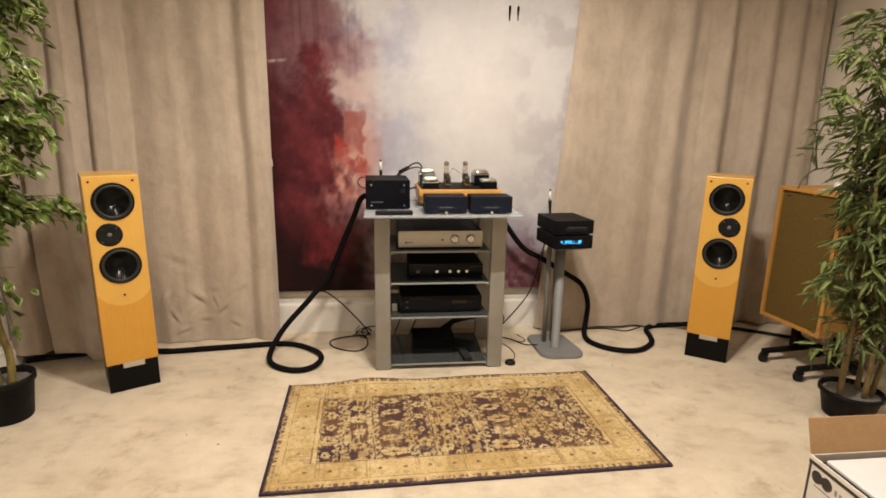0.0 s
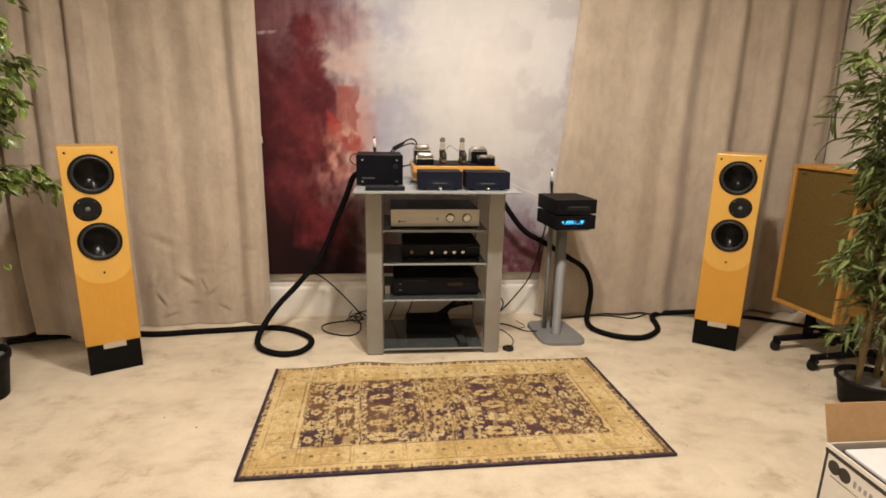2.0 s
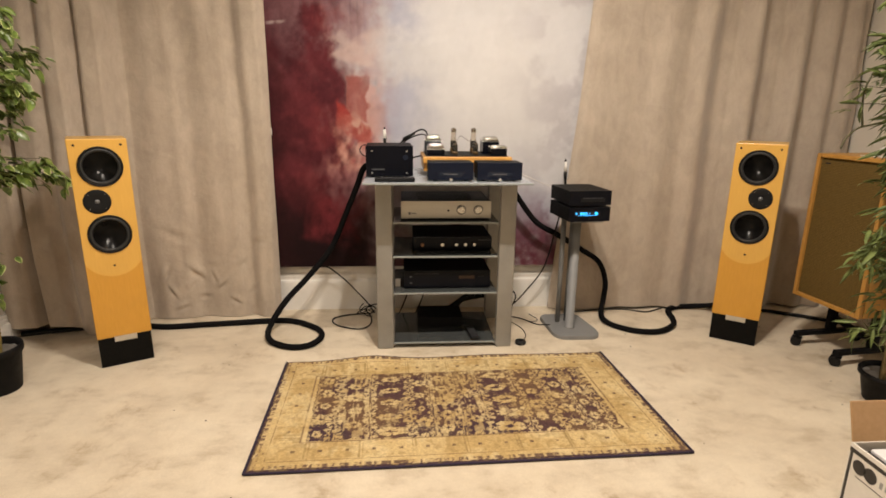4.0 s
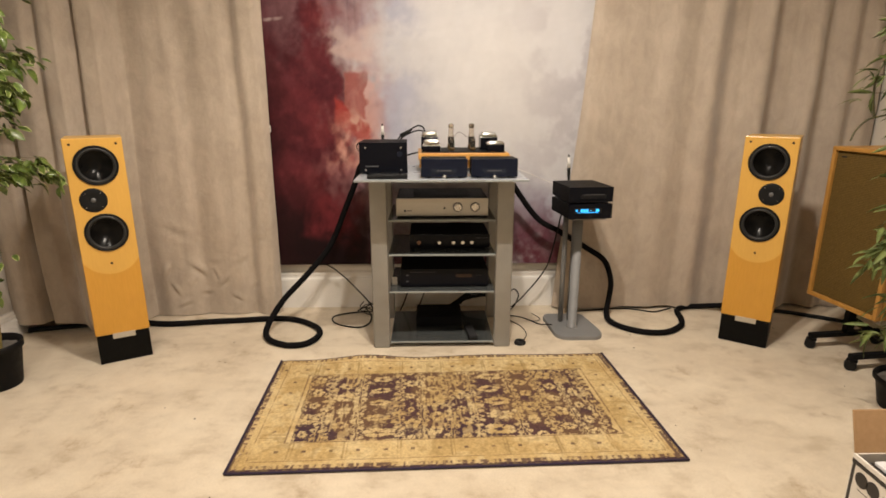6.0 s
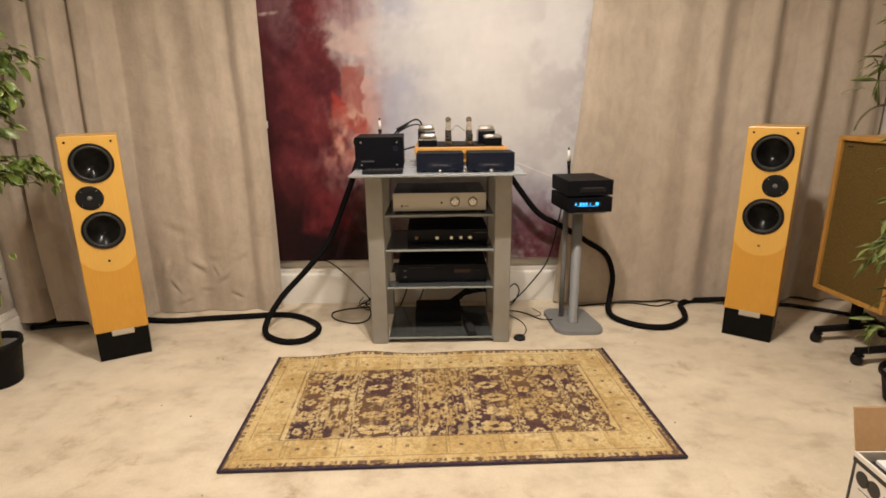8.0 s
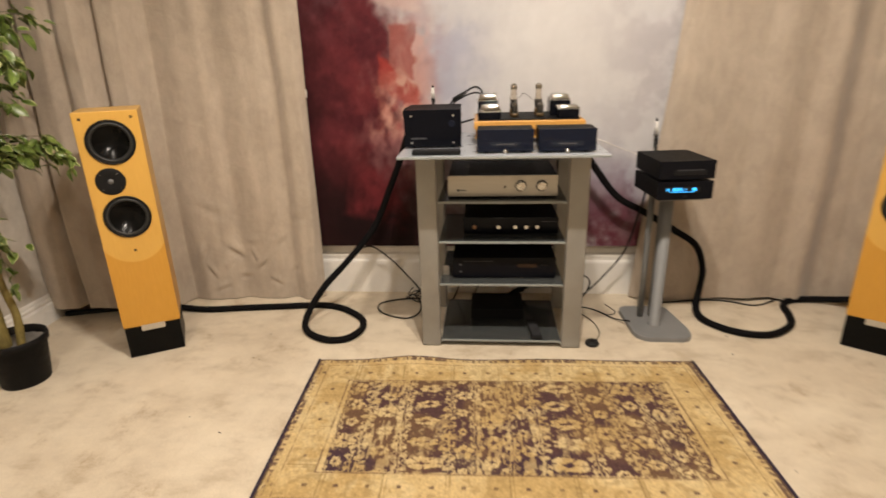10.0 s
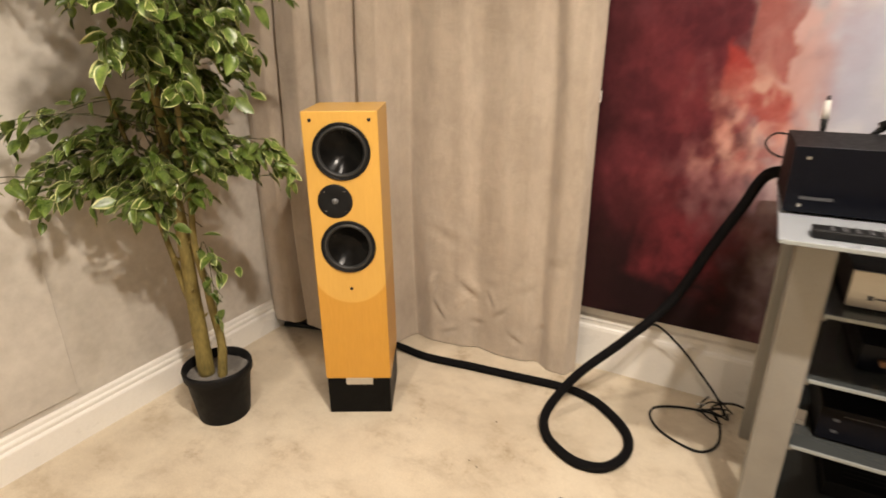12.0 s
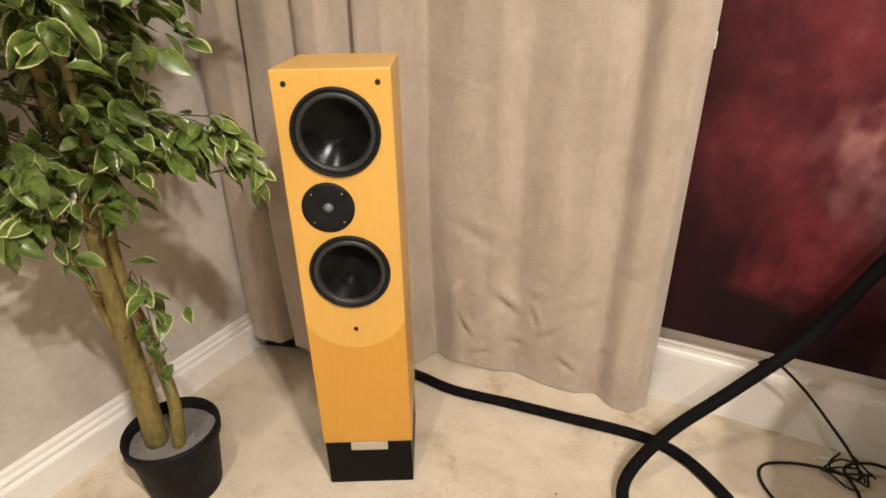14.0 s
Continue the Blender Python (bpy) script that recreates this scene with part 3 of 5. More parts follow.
    c = blend(c, (0.46, 0.35, 0.33), ease(0.11, 0.02, np.hypot((wx + 0.15) / 1.3, (wz - 1.39) / 0.6)) * ease(0.40, 0.58, f(9.0, 111)) * 0.75)
    # black-brown foot at the left, dark left margin, drips from the top
    c = blend(c, (0.010, 0.005, 0.006), ease(0.82, 0.42, wz + 0.12 * np.clip(wx + 0.35, -0.2, 1)) * ease(0.26, -0.10, wx) * 0.96)
    c = blend(c, (0.15, 0.022, 0.028), ease(0.20, 0.04, np.hypot(wx + 0.20, (wz - 0.50) / 0.9)) * ease(0.30, 0.58, f(6.0, 113)) * 0.75)
    c = blend(c, (0.024, 0.008, 0.009), ease(-0.34, -0.54, wx) * ease(1.55, 1.15, wz) * 0.75)
    drip = ease(0.62, 0.80, value_noise(X * 58 + 0.6 * f(3, 135), Z * 0.8, 131)) * ease(1.35, 1.75, Z + 0.25 * (value_noise(X * 30, Z * 0.2, 137) - 0.5)) * ease(0.05, -0.15, wx)
    c = blend(c, (0.034, 0.016, 0.020), drip * 0.28)
    c = blend(c, (0.45, 0.36, 0.34), ease(0.010, 0.003, np.abs(Z - 1.505 - 0.10 * (X + 0.43) - 0.02 * (dab - 0.5))) * ease(0.06, 0.02, np.abs(X + 0.44)) * ease(0.35, 0.55, dab) * 0.7)
    brush = 0.4 * fractal(X * 9 + Z * 5, Z * 34 - X * 8, 141, 4) + 0.35 * fractal(X * 30 - Z * 6, Z * 11 + X * 4, 147, 4) + 0.25 * dab
    quiet = ease(0.10, 0.28, c[..., 1])
    c = c * (1 + (0.42 - 0.26 * quiet) * (brush - 0.5))[..., None]
    P = np.stack([X, np.full_like(X, y) - 0.0012 * brush, Z], -1)
    ob = thing("painting", "large abstract canvas painting in crimson, black and misty white", "painting")
    dyed_sheet("canvas", P, c, M_CANVAS, ob)
    part("stretcher", block((x1 - x0, 0.034, z1 - z0), ((x0 + x1) / 2, y + 0.020, (z0 + z1) / 2), 0.002), M_CANVASSIDE, ob, "dark canvas edge on a wooden stretcher")


painting()
for hx in (0.768, 0.813):
    clip = thing("clip", "small black metal clip hanging on the canvas", "clip", (hx, 3.562, 1.735), group="clips on the canvas")
    part("clip_body", lathe([(0, 0), (0.003, 0.004), (0.0042, 0.03), (0.006, 0.05), (0.0065, 0.068), (0.003, 0.075), (0, 0.076)], 12), M_STEELBLACK, clip, smooth=True)


# ---- rug ----
def rug():
    """A short-pile rug, 1.43 by 0.78 m, its far edge rising in a slight wave."""
    nl, nr, fr, fl = np.array((-0.320, 2.173)), np.array((1.143, 2.208)), np.array((1.100, 2.981)), np.array((-0.343, 2.938))
    cols, rows = 480, 262
    U, V = np.meshgrid(np.linspace(0, 1, cols), np.linspace(0, 1, rows))
    plan = (nl * (1 - U)[..., None] + nr * U[..., None]) * (1 - V)[..., None] + (fl * (1 - U)[..., None] + fr * U[..., None]) * V[..., None]
    x, y = U * 1.44, V * 0.78
    f = lambda s, seed, o=4, g=0.6: fractal(x * s, y * s, seed, o, g)
    wear = f(22, 5, 5, 0.8)
    fine = value_noise(x * 210, y * 230, 9)
    thread = value_noise(x * 150, y * 26, 19)
    straw, gold = np.array((0.555, 0.410, 0.200)), np.array((0.44, 0.300, 0.122))
    plum, brown, navy = np.array((0.083, 0.044, 0.043)), np.array((0.140, 0.080, 0.048)), np.array((0.048, 0.029, 0.044))
    c = np.zeros(x.shape + (3,)) + straw
    c = blend(c, gold, ease(0.42, 0.62, f(7, 15)) * 0.75)
    c = blend(c, (0.62, 0.49, 0.27), ease(0.52, 0.68, f(11, 17)) * 0.6)
    near = np.minimum(np.minimum(x, 1.44 - x), np.minimum(y, 0.78 - y))
    dye = np.zeros_like(c) + plum
    dye = blend(dye, brown, ease(0.42, 0.58, f(6, 25)))
    dye = blend(dye, navy, ease(0.48, 0.62, f(5, 35)) * ease(0.6, 0.25, V) * 0.65)
    # the field: upright bands of flower heads with stems between
    bx, by = x - 0.165, y - 0.155
    wob = 0.016 * (f(24, 45) - 0.5)
    inside = (bx + wob > 0) & (bx + wob < 1.11) & (by + wob > 0) & (by + wob < 0.47)
    px, py = 0.111, 0.094
    bx = bx + 0.020 * np.sin(bx * 13.0) + 0.010 * np.sin(bx * 31.0)
    ix = np.floor((bx + wob) / px)
    iy = np.floor((by + wob) / py + np.where(ix % 2 == 0, 0.0, 0.5))
    cx = ((bx + wob) / px) % 1.0 - 0.5
    cy = ((by + wob) / py + np.where(ix % 2 == 0, 0.0, 0.5)) % 1.0 - 0.5
    chance = lambda k: np.modf(np.abs(np.sin(ix * 12.99 + iy * 78.23 + k * 37.7)) * 4375.85)[0]
    cx, cy = cx + 0.14 * (chance(1) - 0.5), cy + 0.14 * (chance(2) - 0.5)
    r, th = np.hypot(cx * (0.85 + 0.5 * chance(3)), cy * (0.85 + 0.4 * chance(4))), np.arctan2(cy, cx)
    petals = 4 + np.floor(4 * chance(5))
    flower = r < 0.22 + 0.12 * chance(6) + 0.030 * np.cos(petals * th + 6 * chance(7)) + 0.04 * (fine - 0.5)
    heart = r < 0.085 + 0.025 * np.cos(4 * th)
    vein = flower & (np.abs(np.sin(petals * 0.5 * th + 0.7)) < 0.16) & (r > 0.12)
    bud = np.hypot(np.abs(cx) - 0.36, np.abs(cy) - 0.30) < 0.085
    sprig = np.abs(np.abs(cx) - 0.40 - 0.07 * np.sin(cy * 18 + ix)) < 0.028
    rule = np.abs(np.abs(cx) - 0.485) < 0.018
    ground = np.where(flower & ~heart & ~vein, 0.04, 1.0)
    ground = np.where((bud | sprig) & ~flower, 0.15, ground)
    ground = np.where(rule, 0.2, ground)
    band = np.isin(ix.astype(int), (1, 4, 5))
    ground = np.where(band & ~flower, ground * (0.45 + 0.55 * (thread > 0.42)), ground)
    fade = ease(0.30, 0.46, wear + 0.22 * (thread - 0.5) + 0.14 * (fine - 0.5))
    field = np.where(inside, ground * (0.42 + 0.58 * fade), 0.0)
    stray = np.where(inside & (ground < 0.3), 0.5 * ease(0.62, 0.75, thread + 0.3 * (fine - 0.5)), 0.0)
    c = blend(c, dye, np.clip(np.maximum(field, stray), 0, 1))
    # guard lines, small border motifs and the dark bound edge
    guard = (np.abs(near - 0.150) < 0.0028) | (np.abs(near - 0.052) < 0.0015)
    c = np.where(guard[..., None], c + (brown - c) * (0.15 + 0.6 * fade)[..., None], c)
    long_side = (y < 0.15) | (y > 0.63)
    mx, my = np.where(long_side, x, y), np.where(long_side, np.minimum(y, 0.78 - y), np.minimum(x, 1.44 - x))
    q = (mx / 0.088) % 1.0 - 0.5
    blossom = (np.abs(q) < 0.075) & (np.abs(my - 0.100) < 0.0065) & (my < 0.15)
    panel = (np.abs(np.abs((mx / 0.176) % 1.0 - 0.5) - 0.47) < 0.014) & (my > 0.055) & (my < 0.148)
    motif = ease(0.60, 0.72, value_noise(mx * 75, my * 62, 67)) * ((my > 0.06) & (my < 0.145))
    c = np.where(blossom[..., None], c + (plum - c) * (0.15 + 0.7 * fade)[..., None], c)
    c = np.where(panel[..., None], c + (gold * 0.6 - c) * (0.6 * fade)[..., None], c)
    c = blend(c, gold * 0.62, motif * fade * 0.42)
    along = np.where(long_side, x, y)
    dash = ease(0.44, 0.60, 0.6 * value_noise(along * 130, near * 40, 77) + 0.4 * fine)
    c = np.where(((near < 0.030) & (near > 0.013))[..., None], c + (plum - c) * (dash * 0.85)[..., None], c)
    bound = (navy * 0.5 + plum * 0.5) + (gold * 0.5 - plum) * (0.55 * ease(0.55, 0.72, value_noise(along * 90, near * 200, 79)))[..., None]
    c = np.where((near < 0.0125 + 0.006 * (wear - 0.5))[..., None], bound, c)
    c = c * (0.80 + 0.40 * fine)[..., None]
    z = 0.008 + 0.0012 * f(30, 55) + 0.020 * np.exp(-((U - 0.26) / 0.10) ** 2) * ease(0.86, 1.0, V) + 0.007 * np.exp(-((U - 0.62) / 0.15) ** 2) * ease(0.85, 1.0, V)
    z = np.where(near < 0.004, np.minimum(z, 0.004 + 0.5 * (z - 0.008)), z)
    ob = thing("rug", "short-pile rug with faded gold and plum floral pattern", "rug")
    dyed_sheet("woven_top", np.concatenate([plan, z[..., None]], -1), c, M_RUG, ob)
    back = bmesh.new()
    vs = [back.verts.new((*p, h)) for h in (0.001, 0.0045) for p in (nl, nr, fr, fl)]
    for q4 in ((3, 2, 1, 0), (4, 5, 6, 7), (0, 1, 5, 4), (1, 2, 6, 5), (2, 3, 7, 6), (3, 0, 4, 7)):
        back.faces.new([vs[k] for k in q4])
    part("backing", back, M_CANVASSIDE, ob, "dark woven backing")
    for a, b in ((nl, nr), (nr, fr), (fl, nl)):
        part("binding", hose([(*a, 0.006), (*((a + b) / 2), 0.006), (*b, 0.006)], 0.0042, 8, 6), M_BINDING, ob, "dark purple stitched binding", True)


M_BINDING = grained("purple_binding", (0.016, 0.010, 0.026), (0.034, 0.021, 0.048), 120, (0.85, 0.95), bump=0.4, distance=0.002)
rug()


# ---- floor-standing loudspeakers ----
def driver(parent, z, r, big=True):
    """A driver in the front panel (local -y is ahead)."""
    face = Matrix.Translation((0, 0, z)) @ Matrix.Rotation(radians(90), 4, "X")
    if big:
        d = part("woofer", lathe([(r * 0.90, 0.002), (r * 0.92, 0.0055), (r * 0.975, 0.006), (r, 0.003), (r, -0.004), (r * 0.80, -0.004), (r * 0.90, 0.002)], 56, face), M_BASKET, parent, "black round bass driver", True)
        part("surround", lathe([(r * 0.905, 0.0015), (r * 0.88, 0.0065), (r * 0.83, 0.0085), (r * 0.78, 0.0065), (r * 0.75, -0.001)], 56, face), M_SURROUND, d, "rolled rubber surround", True)
        part("cone", lathe([(r * 0.755, -0.0005), (r * 0.62, -0.009), (r * 0.45, -0.0185), (r * 0.30, -0.0255), (r * 0.27, -0.0265)], 56, face), M_CONE, d, "glossy black cone", True)
        part("dust_cap", lathe([(r * 0.275, -0.0262), (r * 0.20, -0.0285), (r * 0.10, -0.0298), (0, -0.030)], 32, face), M_CONE, d, "", True)
    else:
        d = part("tweeter", lathe([(r * 0.10, 0.0008), (r * 0.25, 0.0010), (r * 0.36, 0.003), (r * 0.9, 0.0035), (r, 0.0015), (r, -0.003), (r * 0.19, -0.003)], 40, face), M_BASKET, parent, "black round tweeter plate", True)
        part("dome", lathe([(r * 0.20, -0.001), (r * 0.17, 0.004), (r * 0.09, 0.0068), (0, 0.0076)], 24, face), M_DOME, d, "grey dome", True)
        for k in range(4):
            a = radians(45 + 90 * k)
            part("screw", lathe([(0, 0.0042), (0.0014, 0.0042), (0.0018, 0.003), (0, 0.003)], 8, Matrix.Translation((r * 0.8 * math.cos(a), 0, z + r * 0.8 * math.sin(a))) @ Matrix.Rotation(radians(90), 4, "X")), M_KNOB, d)
    return d


def holed_front(bm, x0, x1, z0, z1, cx, cz, r, depth, seg=40):
    """A square of the front panel with a round hole and the hole's wall."""
    ring, back, edge = [], [], []
    for k in range(seg):
        a = 2 * math.pi * (k + 0.5) / seg
        c, s = math.cos(a), math.sin(a)
        ring.append(bm.verts.new((cx + r * c, 0, cz + r * s)))
        back.append(bm.verts.new((cx + r * c, depth, cz + r * s)))
        f = min(((x1 - cx) if c > 0 else (x0 - cx)) / c, ((z1 - cz) if s > 0 else (z0 - cz)) / s)
        edge.append(bm.verts.new((cx + f * c, 0, cz + f * s)))
    for k in range(seg):
        j = (k + 1) % seg
        bm.faces.new((ring[k], ring[j], edge[j], edge[k]))
        bm.faces.new((ring[j], ring[k], back[k], back[j]))
    for sx, sz in ((x0, z0), (x1, z0), (x0, z1), (x1, z1)):
        corner = bm.verts.new((sx, 0, sz))
        near = sorted(edge, key=lambda v: (v.co - corner.co).length)[:2]
        bm.faces.new((corner, near[0], near[1]))
    bm.faces.new(back)


def loudspeaker(place, turn, label, offset, tall=1.0):
    """A floor-standing two-way column; offset: the tweeter's place from the middle."""
    w, d, plinth, top = 0.208, 0.235, 0.133, 0.975
    sp = thing("floor_loudspeaker", label, "loudspeaker", place, turn, "pair of loudspeakers")
    stretch = Matrix.Identity(4)
    stretch[2][2] = tall

    def scaled(ob):
        for o in (ob, *ob.children):
            o.data.transform(stretch)
        return ob

    body = block((w, d, top - plinth), (0, d / 2, (top + plinth) / 2), 0.003)
    gone = [f for f in body.faces if f.normal.y < -0.99]
    bmesh.ops.delete(body, geom=gone, context="FACES")
    x0, x1 = -w / 2 + 0.003, w / 2 - 0.003
    levels = [(plinth + 0.003, 0.501), (0.501, 0.671), (0.671, 0.780), (0.780, 0.950), (0.950, top - 0.003)]
    for k, (z0, z1) in enumerate(levels):
        if k in (1, 3):
            holed_front(body, x0, x1, z0, z1, 0, (z0 + z1) / 2, 0.070, 0.05)
        else:
            body.faces.new([body.verts.new(p) for p in ((x0, 0, z0), (x1, 0, z0), (x1, 0, z1), (x0, 0, z1))])
    bmesh.ops.remove_doubles(body, verts=body.verts, dist=0.0003)
    bmesh.ops.recalc_face_normals(body, faces=body.faces)
    scaled(part("cabinet", body, M_VENEER, sp))
    scaled(part("plinth", block((w - 0.006, d - 0.006, plinth - 0.0015), (0, d / 2, plinth / 2 - 0.0005), 0.002), M_BLACK, sp, "black lacquered plinth"))
    scaled(driver(sp, 0.865, 0.0805))
    scaled(driver(sp, 0.586, 0.0805))
    tw = scaled(driver(sp, 0.7245, 0.0500, False))
    for o in (tw, *tw.children):
        o.data.transform(Matrix.Translation((offset, 0, 0)))
    for hx, hz in ((-0.0805, 0.951), (0.0805, 0.951), (0.0, 0.452)):
        m = Matrix.Translation((hx, 0, hz * tall)) @ Matrix.Rotation(radians(90), 4, "X")
        part("grille_socket", lathe([(0.0, 0.0006), (0.0035, 0.0006), (0.005, 0.0012), (0.005, -0.002), (0, -0.002)], 14, m), M_HOLE, sp)
    part("nameplate", block((0.086, 0.003, 0.024), (0.003, -0.0018, 0.124 * tall), 0.0008), M_PLATE, sp, "small brushed metal nameplate")


loudspeaker((-1.0365, 2.974, 0), 29.4, "cherry-veneered floor-standing loudspeaker with black plinth, beside the plant", -0.028)
loudspeaker((1.8005, 3.0765, 0), -36.2, "cherry-veneered floor-standing loudspeaker with black plinth, beside the cloth-fronted cabinet", 0.028, 0.995)


# ---- hi-fi rack ----
def rack():
    x0, x1, y0, y1 = 0.054, 0.690, 3.070, 3.468
    ob = thing("hifi_rack", "silver-grey metal hi-fi rack with smoked glass shelves", "hi-fi rack")
    for px in (x0 + 0.0375, x1 - 0.0375):
        part("post", block((0.075, 0.034, 0.800), (px, y0 + 0.017, 0.4010), 0.006, seg=3), M_ALU, ob)
        part("post", block((0.075, 0.034, 0.800), (px, y1 - 0.017, 0.4010), 0.006, seg=3), M_ALU, ob)
        part("side_rail", block((0.02, y1 - y0 - 0.07, 0.03), (px, (y0 + y1) / 2, 0.774), 0.003), M_ALU, ob)
    for z in (0.6105, 0.453, 0.277, 0.030):
        sh = part("shelf", block((x1 - x0 - 0.156, y1 - y0 - 0.014, 0.008), ((x0 + x1) / 2, (y0 + y1) / 2, z - 0.003), 0.001), M_SHELFGLASS, ob, "smoked glass shelf")
        part("front_edge", block((x1 - x0 - 0.156, 0.004, 0.0085), ((x0 + x1) / 2, y0 + 0.0045, z - 0.003), 0.001), M_GLASSEDGE, sh, "pale polished glass edge")
        for px in (x0 + 0.079, x1 - 0.079):
            part("shelf_support", block((0.010, y1 - y0 - 0.02, 0.010), (px, (y0 + y1) / 2, z - 0.0125), 0.002), M_ALU, ob)
    top = part("top_plate", block((0.712, 0.58, 0.008), (0.368, 3.197, 0.806), 0.0015), M_TOPGLASS, ob, "frosted grey glass top plate")
    part("front_edge", block((0.710, 0.003, 0.008), (0.368, 2.9055, 0.806), 0.001), M_GLASSEDGE, top, "pale polished glass edge")


rack()


def feet(ob, w, d, z=0.0, r=0.009, h=0.006):
    for fx in (-w / 2 + 0.03, w / 2 - 0.03):
        for fy in (0.03, d - 0.03):
            part("foot", lathe([(0, z), (r, z), (r, z + h), (0, z + h)], 14, Matrix.Translation((fx, fy, 0))), M_RUBBER, ob)


def unit_case(name, label, place, turn, size, face_mat, case_mat, category, group="", face=0.006):
    """A hi-fi case on four feet, its front at local y = 0."""
    w, d, h = size
    ob = thing(name, label, category, place, turn, group)
    feet(ob, w, d)
    part("case", block((w - 0.003, d, h - 0.002), (0, d / 2 + face, 0.006 + h / 2), 0.0015), case_mat, ob)
    part("front_plate", block((w, face, h), (0, face / 2, 0.006 + h / 2), 0.0012), face_mat, ob)
    return ob


def knob(ob, x, z, r, depth=0.014, mat=None, ring=True):
    m = Matrix.Translation((x, 0, z)) @ Matrix.Rotation(radians(90), 4, "X")
    k = part("knob", lathe([(0, depth), (r * 0.8, depth), (r * 0.93, depth * 0.9), (r, 0.0), (0, 0)], 28, m), mat or M_KNOB, ob, smooth=False)
    if ring:
        part("knob_ring", lathe([(r * 1.02, 0.0008), (r * 1.16, 0.0008), (r * 1.16, 0.0), (r * 1.02, 0.0)], 28, m), M_GREYPRINT, k)


def bar(ob, x, z, w, h, mat, y=-0.0006, name="lettering"):
    part(name, block((w, 0.0008, h), (x, y, z)), mat, ob)


# silver amplifier
amp = unit_case("stereo_amplifier", "silver-fronted stereo amplifier with two round knobs", (0.375, 3.128, 0.6125), 0.6, (0.414, 0.31, 0.080), M_ALU_FACE, M_STEELBLACK, "amplifier")
knob(amp, 0.069, 0.046, 0.0190)
knob(amp, 0.147, 0.046, 0.0190)
part("standby_button", lathe([(0, 0.003), (0.0042, 0.003), (0.0048, 0), (0, 0)], 16, Matrix.Translation((0.009, 0, 0.042)) @ Matrix.Rotation(radians(90), 4, "X")), M_HOLE, amp)
bar(amp, -0.168, 0.030, 0.010, 0.010, M_GREYPRINT, name="emblem")
bar(amp, -0.148, 0.030, 0.022, 0.004, M_GREYPRINT)
for k in range(9):
    part("cooling_slot", block((0.26, 0.008, 0.001), (0, 0.06 + 0.024 * k, 0.0852)), M_HOLE, amp)

# black preamplifier
pre = unit_case("preamplifier", "black preamplifier with a row of small silver knobs", (0.41, 3.165, 0.4545), 0.6, (0.372, 0.26, 0.062), M_GLOSSBLACK, M_STEELBLACK, "preamplifier")
for kx in (-0.049, 0.017, 0.060, 0.102):
    knob(pre, kx, 0.032, 0.0095, 0.012, M_CHROME, False)
knob(pre, -0.143, 0.032, 0.0085, 0.012, M_AMBERKNOB, False)
bar(pre, 0.15, 0.052, 0.06, 0.002, M_GREYPRINT)

# black deck
deck = unit_case("disc_player", "black disc player with a dim amber window", (0.384, 3.13, 0.2785), 0.6, (0.410, 0.28, 0.082), M_GLOSSBLACK, M_STEELBLACK, "disc player")
bar(deck, 0.092, 0.056, 0.075, 0.016, M_WINDOW, name="display_window")
bar(deck, -0.10, 0.074, 0.12, 0.0016, M_GREYPRINT, name="drawer_seam")
for kx in (0.150, 0.168):
    part("button", block((0.010, 0.003, 0.004), (kx, -0.0015, 0.058), 0.0008), M_BASKET, deck)
for kz in (0.03, 0.06):
    bar(deck, -0.172, kz, 0.012, 0.006, M_GREYPRINT, name="emblem")
tag = thing("price_tag", "small pale paper tag on a shelf", "tag", (0.150, 3.17, 0.2785))
part("card", block((0.024, 0.001, 0.026), (0, 0, 0.026), 0.0), M_CARDWHITE, tag)
part("tag_foot", block((0.024, 0.018, 0.013), (0, 0.004, 0.0065), 0.001), M_CARDWHITE, tag)

# flat power supply and remote control on the bottom shelf
low = unit_case("power_supply", "flat matt black power supply box", (0.362, 3.25, 0.0315), 0.6, (0.23, 0.17, 0.045), M_STEELBLACK, M_STEELBLACK, "power supply")
for k in range(6):
    part("cooling_slot", block((0.14, 0.004, 0.001), (0, 0.04 + 0.018 * k, 0.0502)), M_HOLE, low)


def remote(place, turn, w, n, label):
    ob = thing("remote_control", label, "remote control", place, turn)
    part("shell", block((w, n, 0.017), (0, 0, 0.0085), 0.004, seg=3), M_BASKET, ob)
    for i in range(3):
        for j in range(7):
            part("button", block((w * 0.17, n * 0.045, 0.002), ((i - 1) * w * 0.27, (j - 3.2) * n * 0.115, 0.0178), 0.0006), M_GREYPRINT, ob)


remote((0.512, 3.15, 0.0315), 6, 0.042, 0.15, "long black remote control on the bottom shelf")
remote((0.145, 2.955, 0.8105), 91, 0.040, 0.165, "black remote control on the glass top")

# black power supply on the top plate
psu = unit_case("power_supply", "square black power supply box on the glass top", (0.120, 3.086, 0.8105), 2.0, (0.206, 0.235, 0.131), M_GLOSSBLACK, M_STEELBLACK, "power supply")
for sx in (-0.076, 0.076):
    for sz in (0.0205, 0.1155):
        part("bolt", lathe([(0, 0.003), (0.003, 0.003), (0.0042, 0.0), (0, 0)], 12, Matrix.Translation((sx, 0, sz)) @ Matrix.Rotation(radians(90), 4, "X")), M_KNOB, psu)
bar(psu, -0.050, 0.036, 0.056, 0.006, M_GREYPRINT)
part("emblem", lathe([(0, 0.001), (0.012, 0.001), (0.012, 0), (0, 0)], 24, Matrix.Translation((0.07, 0, 0.088)) @ Matrix.Rotation(radians(90), 4, "X")), M_NAVY, psu, "dark round emblem")

